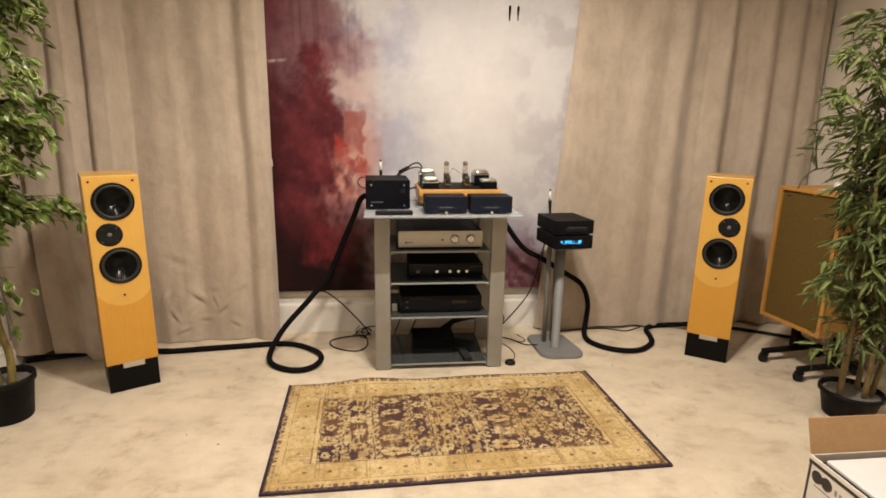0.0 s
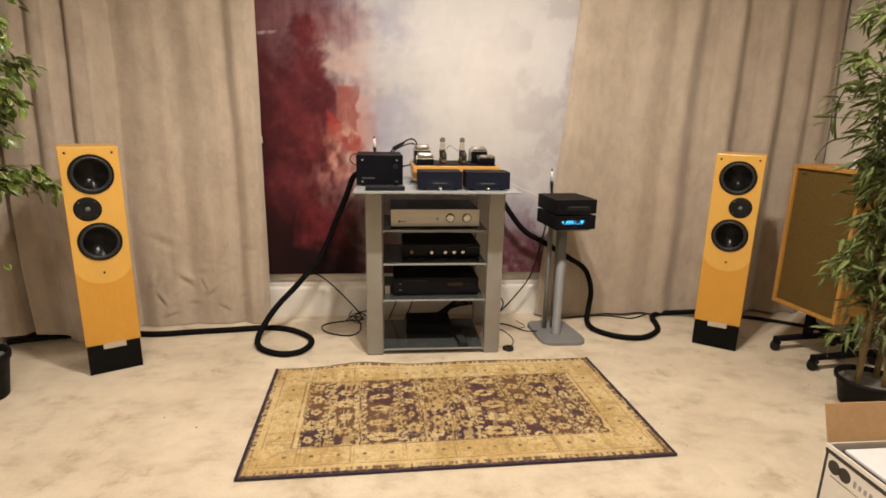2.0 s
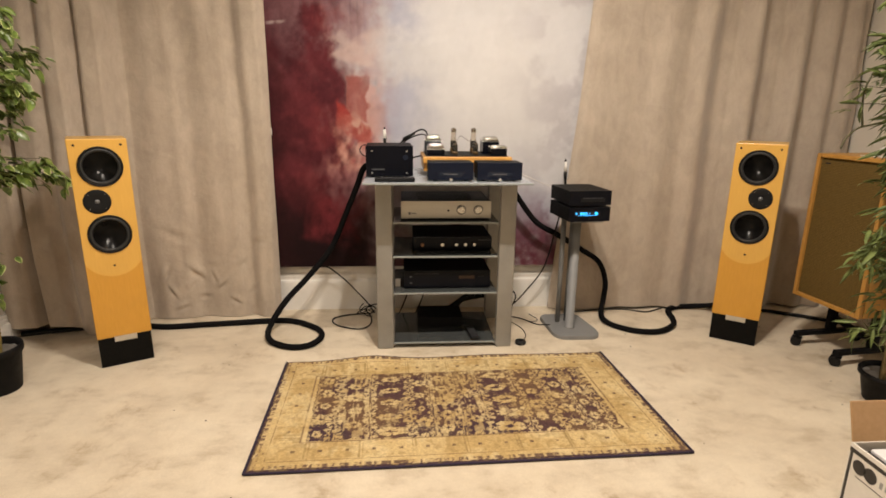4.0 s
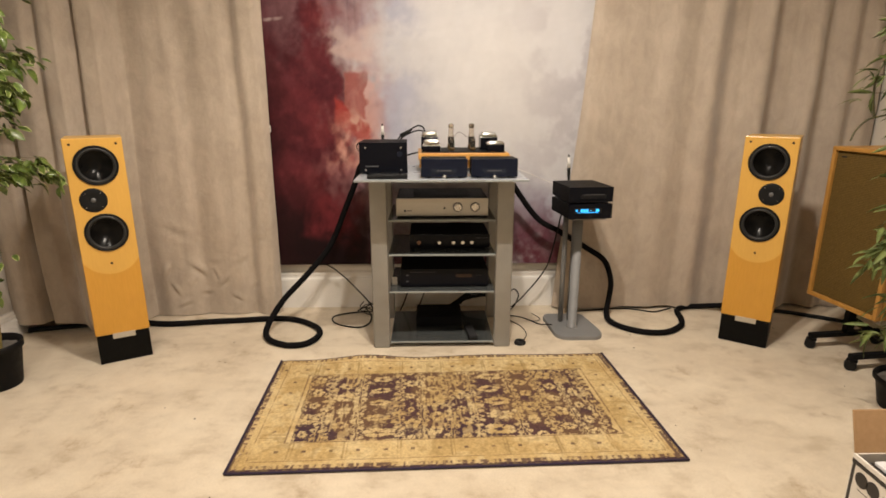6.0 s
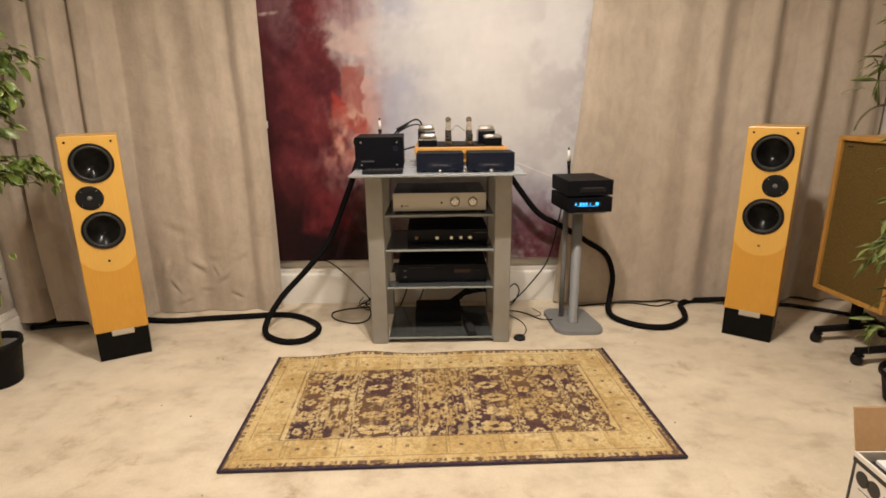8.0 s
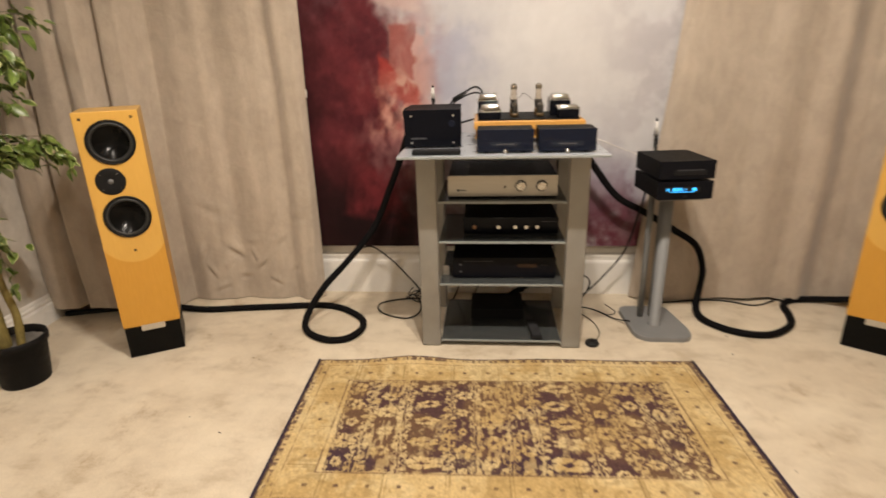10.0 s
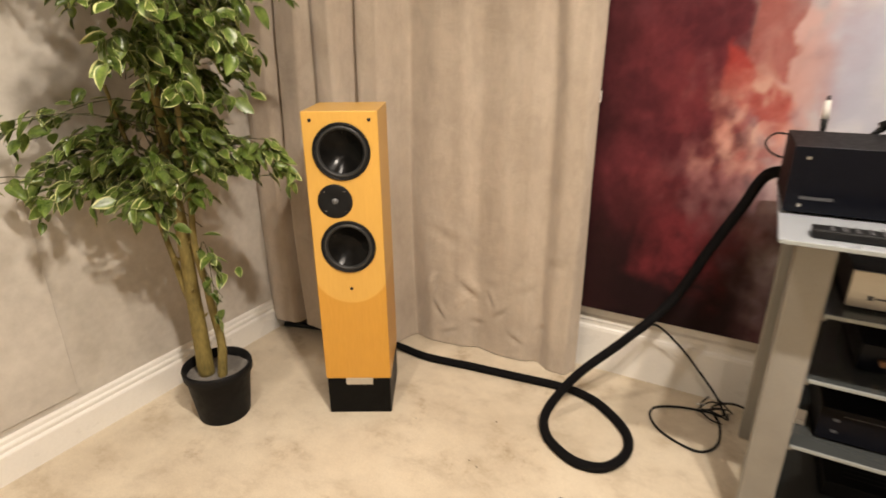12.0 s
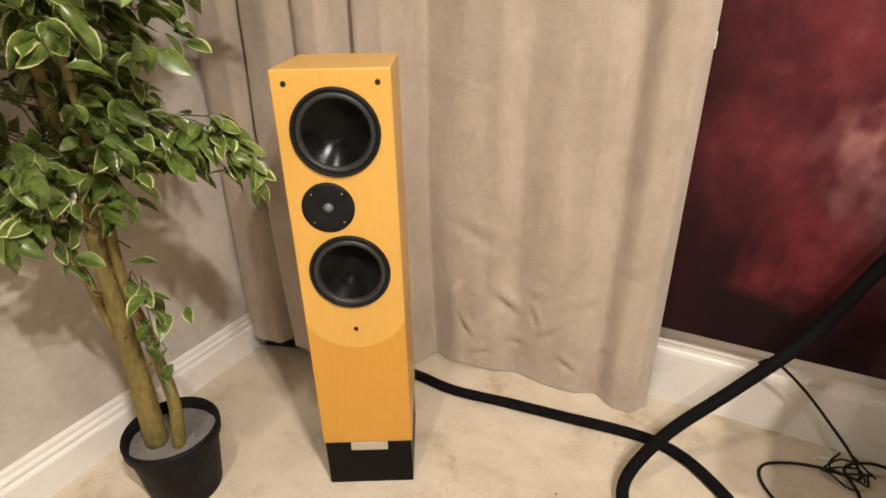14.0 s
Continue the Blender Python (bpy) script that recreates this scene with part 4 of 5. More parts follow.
# two navy-fronted boxes
for bx, lab in ((0.379, "navy-fronted half-width hi-fi box beside its twin"), (0.586, "navy-fronted half-width hi-fi box, one of two")):
    nb = unit_case("half_width_unit", lab, (bx, 2.957, 0.8105), 0.5, (0.191, 0.115, 0.074), M_NAVY, M_STEELBLACK, "hi-fi unit", "navy half-width units")
    bar(nb, 0.0, 0.031, 0.100, 0.016, M_NAVYPRINT, name="front_window")
    bar(nb, 0.0, 0.031, 0.060, 0.004, M_GREYPRINT, y=-0.0012)
    part("lug", lathe([(0, 0.014), (0.005, 0.013), (0.0075, 0.010), (0.0075, 0.0), (0, 0)], 16, Matrix.Translation((0.0, -0.001, 0.0078)) @ Matrix.Rotation(radians(90), 4, "X")), M_KNOB, nb, "round silver lug under the front edge", True)


# valve amplifier
def bell_cover(w, d, h, at):
    """A pressed cover: steep sides that round over into a smaller flat crown."""
    bm = bmesh.new()
    rings = []
    for s, z in ((1.0, 0.0), (0.98, 0.42), (0.94, 0.72), (0.88, 0.91), (0.80, 0.99), (0.60, 1.0)):
        ring = []
        for k in range(24):
            a = 2 * math.pi * k / 24
            c, n = math.cos(a), math.sin(a)
            ring.append(bm.verts.new((at[0] + s * w / 2 * math.copysign(abs(c) ** 0.26, c), at[1] + s * d / 2 * math.copysign(abs(n) ** 0.26, n), at[2] + h * z)))
        rings.append(ring)
    for lo, hi in zip(rings, rings[1:]):
        for k in range(24):
            bm.faces.new((lo[k], lo[(k + 1) % 24], hi[(k + 1) % 24], hi[k]))
    bm.faces.new(rings[-1])
    bm.faces.new(rings[0][::-1])
    return bm


def valve_amplifier():
    ob = thing("valve_amplifier", "valve amplifier with chrome transformers on a cherry-wood base", "valve amplifier", (0.471, 3.145, 0.8085), 0.8)
    part("base_board", block((0.405, 0.30, 0.030), (0, 0.15, 0.073), 0.003), M_WOODBASE, ob, "cherry-wood base")
    part("lower_board", block((0.395, 0.27, 0.034), (0, 0.155, 0.039), 0.003), M_WOODBASE, ob, "cherry-wood lower plinth")
    feet(ob, 0.38, 0.28, 0.0, 0.014, 0.022)
    part("top_plate", block((0.375, 0.27, 0.004), (0, 0.155, 0.0901), 0.001), M_STEELBLACK, ob)
    for tx, ty, wide, deep, rise, dome in ((-0.143, 0.062, 0.080, 0.070, 0.026, 0.026), (0.145, 0.062, 0.076, 0.074, 0.032, 0.014), (-0.150, 0.172, 0.078, 0.095, 0.058, 0.026), (0.125, 0.172, 0.078, 0.095, 0.056, 0.022)):
        t = part("transformer", block((wide, deep, rise), (tx, ty, 0.0925 + rise / 2), 0.003), M_GLOSSBLACK, ob, "black transformer under a chrome bell cover")
        foot = 0.0925 + rise
        part("bell_cap", bell_cover(wide - 0.006, deep - 0.008, dome, (tx, ty, foot)), M_CHROME, t, "chrome bell cover", True)
        part("flange", block((wide + 0.002, deep * 0.94, 0.003), (tx, ty, foot), 0.001), M_CHROME, t)
        for sx in (-0.46, 0.46):
            for sy in (-0.40, 0.40):
                part("bolt", lathe([(0, 0), (0.0035, 0), (0.0035, 0.004), (0.002, 0.007), (0, 0.007)], 6, Matrix.Translation((tx + sx * wide, ty + sy * deep, foot + 0.001))), M_CHROME, t)
    for vx in (-0.049, 0.047):
        v = part("valve", lathe([(0, 0.0925), (0.0165, 0.0925), (0.0165, 0.114), (0.014, 0.117), (0, 0.117)], 20, Matrix.Translation((vx, 0.175, 0))), M_AMBER, ob, "tall glass valve with silvered crown", True)
        part("bulb", lathe([(0.0135, 0.117), (0.0150, 0.128), (0.0150, 0.150), (0.0120, 0.166), (0.0120, 0.192), (0.0135, 0.198), (0.0125, 0.206), (0.005, 0.211), (0, 0.212)], 20, Matrix.Translation((vx, 0.175, 0))), M_BULB, v, "clear glass bulb", True)
        part("getter", lathe([(0.0112, 0.190), (0.0112, 0.198), (0.010, 0.204), (0, 0.207)], 20, Matrix.Translation((vx, 0.175, 0))), M_CHROME, v, "silvered crown", True)
        part("anode", block((0.019, 0.015, 0.032), (vx, 0.175, 0.134), 0.003), M_STEELBLACK, v)
        s = part("valve", lathe([(0, 0.0925), (0.0145, 0.0925), (0.0145, 0.106), (0, 0.106)], 18, Matrix.Translation((vx, 0.095, 0))), M_AMBER, ob, "small glass valve", True)
        part("bulb", lathe([(0.0115, 0.106), (0.0125, 0.115), (0.0125, 0.135), (0.009, 0.145), (0.003, 0.149), (0, 0.151)], 18, Matrix.Translation((vx, 0.095, 0))), M_BULB, s, "clear glass bulb", True)
        part("anode", block((0.016, 0.013, 0.028), (vx, 0.095, 0.121), 0.002), M_STEELBLACK, s)
    part("loop_wire", hose([(-0.03, 0.20, 0.15), (-0.01, 0.22, 0.17), (0.01, 0.22, 0.16), (0.03, 0.20, 0.145)], 0.0012, 6), M_FLEX, ob, "", True)


valve_amplifier()


# ---- two-box player on a pillar stand ----
def pillar_stand():
    ob = thing("pillar_stand", "grey metal pillar stand with a rounded base plate", "equipment stand", (1.041, 3.282, 0), 7)
    base = []
    for cx, cy, r, a0, a1 in ((0.062, -0.115, 0.06, -90, 20), (0.075, 0.11, 0.045, 20, 110), (-0.065, 0.12, 0.055, 100, 190), (-0.055, -0.085, 0.075, 180, 265)):
        for k in range(7):
            a = radians(a0 + (a1 - a0) * k / 6)
            base.append((0.92 * (cx + r * math.cos(a)) - 0.004, 0.92 * (cy + r * math.sin(a)) + 0.004))
    part("base_plate", prism(base, 0.0, 0.020, 0.005), M_STAND, ob)
    part("pillar", lathe([(0, 0.019), (0.027, 0.019), (0.027, 0.024), (0.0225, 0.026), (0.0225, 0.587), (0, 0.587)], 28, Matrix.Translation((-0.012, -0.022, 0))), M_STAND, ob, "", True)
    for tx, ty in ((-0.045, 0.055), (0.004, 0.060)):
        part("tube", lathe([(0, 0.019), (0.0125, 0.019), (0.0125, 0.587), (0, 0.587)], 18, Matrix.Translation((tx, ty, 0))), M_STAND, ob, "", True)
    part("top_plate", block((0.17, 0.17, 0.008), (0.0, -0.030, 0.591), 0.002), M_STAND, ob)


M_STAND = grained("grey_stand_lacquer", (0.185, 0.187, 0.188), (0.24, 0.242, 0.242), 14, (0.5, 0.62), metal=0.1, bump=0.06, fine=30, spec=0.35)
pillar_stand()
STAND_TURN = 6.5
for sz, lab, lit in ((0.595, "black half-width player with a lit blue display", True), (0.672, "black half-width box stacked on the player", False)):
    st = unit_case("half_width_player", lab, (1.048, 3.130, sz), STAND_TURN, (0.207, 0.232, 0.068), M_GLOSSBLACK, M_STEELBLACK, "hi-fi unit", "stacked black units")
    if lit:
        bar(st, -0.012, 0.043, 0.128, 0.021, M_HOLE, name="display_window")
        for k, (dx, dw, dh) in enumerate(((-0.042, 0.006, 0.007), (-0.024, 0.008, 0.010), (-0.014, 0.008, 0.010), (-0.004, 0.007, 0.010), (0.009, 0.003, 0.006), (0.034, 0.012, 0.010), (0.0, 0.080, 0.0015))):
            bar(st, 1.3 * dx - 0.012, 0.045 if k < 6 else 0.0355, 1.2 * dw, 1.15 * dh, M_BLUE, y=-0.0014, name="display_digit")
        part("button", lathe([(0, 0.002), (0.006, 0.002), (0.0065, 0), (0, 0)], 18, Matrix.Translation((0.0, 0, 0.018)) @ Matrix.Rotation(radians(90), 4, "X")), M_BASKET, st)
    else:
        bar(st, 0.01, 0.040, 0.10, 0.003, M_GREYPRINT, name="drawer_seam")
        part("drawer", block((0.120, 0.003, 0.017), (0.01, -0.0012, 0.030), 0.001), M_BASKET, st)


# ---- cables ----
def cable(label, points, radius, mat, name="cable", steps=8, group=""):
    ob = thing(name, label, "cable", group=group)
    part("sleeve", hose(points, radius, 12 if radius > 0.006 else 7, steps), mat, ob, smooth=True)
    return ob


def plug_tip(ob, base, top):
    """An upright connector: black boot, white barrel and a small dark tip."""
    a, b = Vector(base), Vector(top)
    at = lambda t: a + (b - a) * t
    p = part("plug", rod(at(0.38), at(0.88), 0.0085, 16, r2=0.0065), M_WHITEPLASTIC, ob, "white plug barrel", True)
    part("boot", rod(at(0.0), at(0.40), 0.0065, 14, r2=0.0085), M_RUBBER, p, "black rubber boot", True)
    part("tip", rod(at(0.87), at(1.0), 0.005, 12, r2=0.003), M_STEELBLACK, p, "dark metal tip", True)


LEFT_CABLE = [(0.04, 3.36, 0.845), (-0.015, 3.40, 0.818), (-0.055, 3.43, 0.720), (-0.112, 3.45, 0.588), (-0.193, 3.43, 0.406), (-0.304, 3.37, 0.273), (-0.405, 3.305, 0.172), (-0.460, 3.262, 0.096), (-0.486, 3.222, 0.042), (-0.476, 3.175, 0.018), (-0.428, 3.118, 0.015), (-0.345, 3.078, 0.015), (-0.268, 3.098, 0.015), (-0.228, 3.185, 0.015), (-0.250, 3.278, 0.015), (-0.346, 3.370, 0.015), (-0.436, 3.408, 0.015), (-0.53, 3.410, 0.015), (-0.68, 3.392, 0.015), (-0.84, 3.374, 0.015), (-1.007, 3.352, 0.015), (-1.126, 3.360, 0.018), (-1.205, 3.33, 0.045), (-1.19, 3.215, 0.12)]
lc = cable("thick black braided loudspeaker cable with a loop on the carpet", LEFT_CABLE, 0.0145, M_BRAID, "loudspeaker_cable", group="thick loudspeaker cables")
RIGHT_CABLE = [(0.69, 3.39, 0.785), (0.765, 3.45, 0.675), (0.880, 3.47, 0.530), (0.998, 3.47, 0.461), (1.135, 3.47, 0.378), (1.240, 3.465, 0.305), (1.284, 3.465, 0.194), (1.278, 3.455, 0.095), (1.256, 3.41, 0.026), (1.260, 3.305, 0.015), (1.350, 3.205, 0.015), (1.478, 3.185, 0.015), (1.596, 3.270, 0.015), (1.640, 3.37, 0.015), (1.665, 3.47, 0.015), (1.730, 3.525, 0.016), (1.84, 3.525, 0.020), (1.93, 3.47, 0.045), (1.965, 3.40, 0.09), (1.950, 3.315, 0.12)]
rc = cable("thick black braided loudspeaker cable snaking over the carpet", RIGHT_CABLE, 0.0145, M_BRAID, "loudspeaker_cable", group="thick loudspeaker cables")
mains = cable("black power lead rising behind the power supply box", [(0.15, 3.36, 0.845), (0.115, 3.42, 0.835), (0.092, 3.46, 0.865), (0.088, 3.47, 0.925)], 0.006, M_FLEX, "power_lead")
plug_tip(mains, (0.088, 3.47, 0.925), (0.086, 3.475, 1.013))
mains2 = cable("black power lead rising behind the stacked players", [(1.02, 3.37, 0.635), (1.035, 3.45, 0.64), (1.040, 3.50, 0.68), (1.038, 3.52, 0.745)], 0.006, M_FLEX, "power_lead")
plug_tip(mains2, (1.038, 3.52, 0.745), (1.034, 3.525, 0.856))
twin = cable("black twin lead arching from the power supply to the valve amplifier", [(0.15, 3.33, 0.915), (0.18, 3.34, 0.958), (0.225, 3.35, 0.988), (0.265, 3.35, 1.008), (0.290, 3.35, 0.998), (0.300, 3.35, 0.968)], 0.004, M_FLEX, "power_lead")
part("connector", rod((0.180, 3.345, 0.961), (0.235, 3.35, 0.991), 0.009, 14, r2=0.006), M_RUBBER, twin, "black rubber connector", True)
part("second_core", hose([(0.15, 3.35, 0.910), (0.19, 3.355, 0.953), (0.24, 3.36, 0.979), (0.278, 3.36, 0.985), (0.305, 3.355, 0.968)], 0.0035, 7), M_FLEX, twin, "", True)
cable("short black signal lead looped beside the power supply", [(0.04, 3.34, 0.872), (-0.01, 3.36, 0.882), (-0.03, 3.37, 0.907), (-0.01, 3.36, 0.932), (0.04, 3.34, 0.927)], 0.0025, M_FLEX, "signal_lead")
cable("short black signal lead between the boxes", [(0.21, 3.32, 0.872), (0.245, 3.34, 0.88), (0.28, 3.345, 0.887)], 0.004, M_FLEX, "signal_lead")
cable("thin black mains lead looped on the carpet behind the rack", [(-0.262, 3.468, 0.292), (-0.225, 3.525, 0.270), (-0.15, 3.547, 0.200), (-0.08, 3.535, 0.13), (-0.02, 3.52, 0.065), (0.005, 3.50, 0.02), (-0.05, 3.515, 0.008), (-0.13, 3.50, 0.006), (-0.195, 3.46, 0.006), (-0.197, 3.40, 0.006), (-0.148, 3.34, 0.006), (-0.05, 3.305, 0.006), (0.0, 3.36, 0.006), (0.0, 3.45, 0.015), (-0.03, 3.50, 0.04), (0.03, 3.52, 0.06), (0.12, 3.53, 0.03)], 0.0038, M_FLEX, "mains_lead")
tie = thing("cable_tie", "small white plastic tie lying by the looped lead", "cable tie", (-0.062, 3.555, 0), 12)
part("strap", block((0.030, 0.006, 0.005), (0, 0, 0.0035), 0.001), M_WHITEPLASTIC, tie)
for k in range(3):
    ph = 1.1 * k
    cable("thin black lead bunched beside the rack", [(-0.03 + 0.045 * math.cos(a + ph) + 0.006 * k, 3.49 + 0.03 * math.sin(a + ph), 0.022 + 0.016 * k + 0.015 * math.sin(2 * a + k)) for a in (0, 0.8, 1.6, 2.4, 3.2, 4.0, 4.8, 5.6)], 0.0026, M_FLEX, "mains_lead", 5, "bunched leads")
cable("thin black lead hanging from the stacked players", [(0.985, 3.38, 0.625), (0.975, 3.44, 0.47), (0.945, 3.50, 0.27), (0.86, 3.52, 0.13), (0.775, 3.525, 0.035), (0.74, 3.52, 0.03), (0.735, 3.515, 0.09), (0.775, 3.52, 0.13), (0.80, 3.52, 0.09), (0.765, 3.515, 0.02), (0.70, 3.50, 0.006)], 0.0038, M_FLEX, "mains_lead")
cable("thin black lead curving over the carpet to the stand", [(0.68, 3.43, 0.005), (0.76, 3.442, 0.005), (0.822, 3.404, 0.005), (0.88, 3.33, 0.005), (0.93, 3.26, 0.03)], 0.003, M_FLEX, "mains_lead")
cable("thin grey lead on the carpet", [(0.70, 3.47, 0.004), (0.80, 3.43, 0.004), (0.86, 3.37, 0.004), (0.90, 3.40, 0.004), (0.87, 3.48, 0.004)], 0.002, M_GREYPRINT, "signal_lead")
cable("thin black lead to the small round foot pad", [(0.71, 3.40, 0.004), (0.745, 3.37, 0.004), (0.785, 3.29, 0.004), (0.792, 3.20, 0.004), (0.765, 3.13, 0.006), (0.748, 3.11, 0.012)], 0.0022, M_FLEX, "signal_lead")
cable("thin pale lead strung from the rack to the players", [(0.69, 3.40, 0.812), (0.76, 3.30, 0.80), (0.84, 3.34, 0.765), (0.935, 3.38, 0.725)], 0.0016, M_WHITEPLASTIC, "signal_lead")
cable("thin black lead lying along the curtain hem", [(1.10, 3.50, 0.005), (1.20, 3.515, 0.005), (1.32, 3.535, 0.005), (1.43, 3.530, 0.005), (1.53, 3.485, 0.005), (1.58, 3.495, 0.005), (1.66, 3.54, 0.005)], 0.0038, M_FLEX, "mains_lead")
cable("black power lead lying under the curtain hem", [(-1.21, 3.38, 0.012), (-1.30, 3.40, 0.012), (-1.42, 3.36, 0.012), (-1.55, 3.33, 0.012), (-1.69, 3.29, 0.012)], 0.012, M_FLEX, "mains_lead")
cable("black power lead running behind the cloth-fronted cabinet", [(1.97, 3.36, 0.03), (2.10, 3.44, 0.012), (2.214, 3.46, 0.012), (2.317, 3.41, 0.012), (2.411, 3.35, 0.012), (2.55, 3.25, 0.012)], 0.010, M_FLEX, "mains_lead")
rng = random.Random(4)
for k in range(12):
    x0, x1 = 0.38 + 0.018 * k, 0.49 + 0.012 * k
    cable("tangled black lead behind the bottom shelf", [(x0, 3.50, 0.235 - 0.007 * k), (x0 + 0.04, 3.52 + rng.uniform(-0.02, 0.02), 0.17 + rng.uniform(-0.03, 0.04)), (x1, 3.51, 0.14 + rng.uniform(-0.03, 0.05)), (x1 + 0.05, 3.52, 0.20 + rng.uniform(-0.03, 0.03)), (x1 + 0.03, 3.50, 0.10), (x1 - 0.06, 3.50, 0.045 + 0.01 * k), (x1 - 0.14, 3.51, 0.006 + 0.004 * k)], 0.0040, M_FLEX, "mains_lead", 6, "tangled leads")
for xa in (0.20, 0.29):
    cable("black lead hanging down behind the rack", [(xa, 3.48, 0.27), (xa + 0.01, 3.50, 0.18), (xa - 0.02, 3.50, 0.08), (xa - 0.05, 3.51, 0.006)], 0.0035, M_FLEX, "mains_lead", 6, "tangled leads")

puck = thing("foot_pad", "small round black rubber pad on the carpet", "foot pad", (0.745, 3.105, 0))
part("pad", lathe([(0, 0), (0.027, 0), (0.028, 0.007), (0.024, 0.015), (0.010, 0.014), (0.008, 0.011), (0, 0.011)], 28), M_RUBBER, puck, smooth=True)


# ---- cloth-fronted cabinet on a castor trolley ----
def cloth_cabinet():
    w, h, d, z0 = 0.355, 0.688, 0.30, 0.240
    ob = thing("cloth_cabinet", "vintage loudspeaker cabinet with oak frame and woven brown cloth front", "loudspeaker cabinet", (2.137, 2.936, z0), -82.7)
    part("body", block((w, d - 0.012, h), (0, d / 2 + 0.006, h / 2), 0.004), M_OAK, ob, "oak-veneered box")
    t = 0.018
    for sx in (-1, 1):
        part("frame_upright", block((t, 0.022, h), (sx * (w - t) / 2, -0.004, h / 2), 0.003), M_OAK, ob, "oak frame")
    for sz in (t / 2, h - t / 2):
        part("frame_rail", block((w - 2 * t - 0.001, 0.022, t), (0, -0.004, sz), 0.003), M_OAK, ob, "oak frame")
    part("cloth", block((w - 2 * t, 0.006, h - 2 * t), (0, 0.001, h / 2), 0.001), M_CLOTH, ob, "woven brown speaker cloth")
    bar(ob, -w / 2 + 0.055, h - 0.043, 0.026, 0.006, M_HOLE, y=-0.004, name="emblem")


cloth_cabinet()


def trolley():
    ob = thing("castor_trolley", "low black steel trolley on four castors", "trolley")
    for (ax, ay), (bx, by) in (((2.093, 3.028), (2.458, 3.068)), ((2.115, 2.805), (2.48, 2.845))):
        a, b = Vector((ax, ay, 0.062)), Vector((bx, by, 0.062))
        part("foot_bar", block(((b - a).length, 0.032, 0.022), (a + b) / 2, 0.004, turn=math.degrees(math.atan2(by - ay, bx - ax))), M_STEELBLACK, ob)
        u = a + (b - a) * 0.52
        part("upright", block((0.035, 0.035, 0.152), (u.x, u.y, 0.149), 0.004), M_STEELBLACK, ob)
        for p in (a + (b - a) * 0.03, b - (b - a) * 0.03):
            c = part("castor", rod((p.x, p.y, 0.05), (p.x, p.y, 0.034), 0.009, 12), M_STEELBLACK, ob, "swivel castor")
            part("wheel", rod((p.x - 0.012, p.y - 0.010, 0.0225), (p.x + 0.006, p.y + 0.014, 0.0225), 0.0225, 20), M_RUBBER, c, "black rubber wheel", False)
            part("fork", block((0.030, 0.034, 0.012), (p.x, p.y, 0.044), 0.003), M_STEELBLACK, c)
    part("cross_bar", block((0.03, 0.24, 0.022), (2.285, 2.94, 0.128), 0.004, turn=-10), M_STEELBLACK, ob)
    part("carrier", block((0.20, 0.26, 0.016), (2.28, 2.945, 0.2315), 0.003, turn=7.3), M_STEELBLACK, ob)


trolley()
gadget = thing("desk_gadget", "small black box with a white knob on the cabinet", "gadget", (2.294, 2.896, 0.929), -80)
part("box", block((0.085, 0.06, 0.040), (0.02, 0, 0.021), 0.004), M_STEELBLACK, gadget)
part("dial", lathe([(0, 0), (0.022, 0), (0.024, 0.012), (0.020, 0.030), (0.010, 0.036), (0, 0.036)], 24, Matrix.Translation((-0.055, 0, 0.001))), M_WHITEPLASTIC, gadget, "white rounded knob", True)
mat_pad = thing("paper_pad", "white paper lying on the cabinet top", "paper", (2.264, 2.926, 0.929), -82)
part("sheet", block((0.10, 0.07, 0.002), (0.01, -0.05, 0.001), 0.0004), M_CARDWHITE, mat_pad)


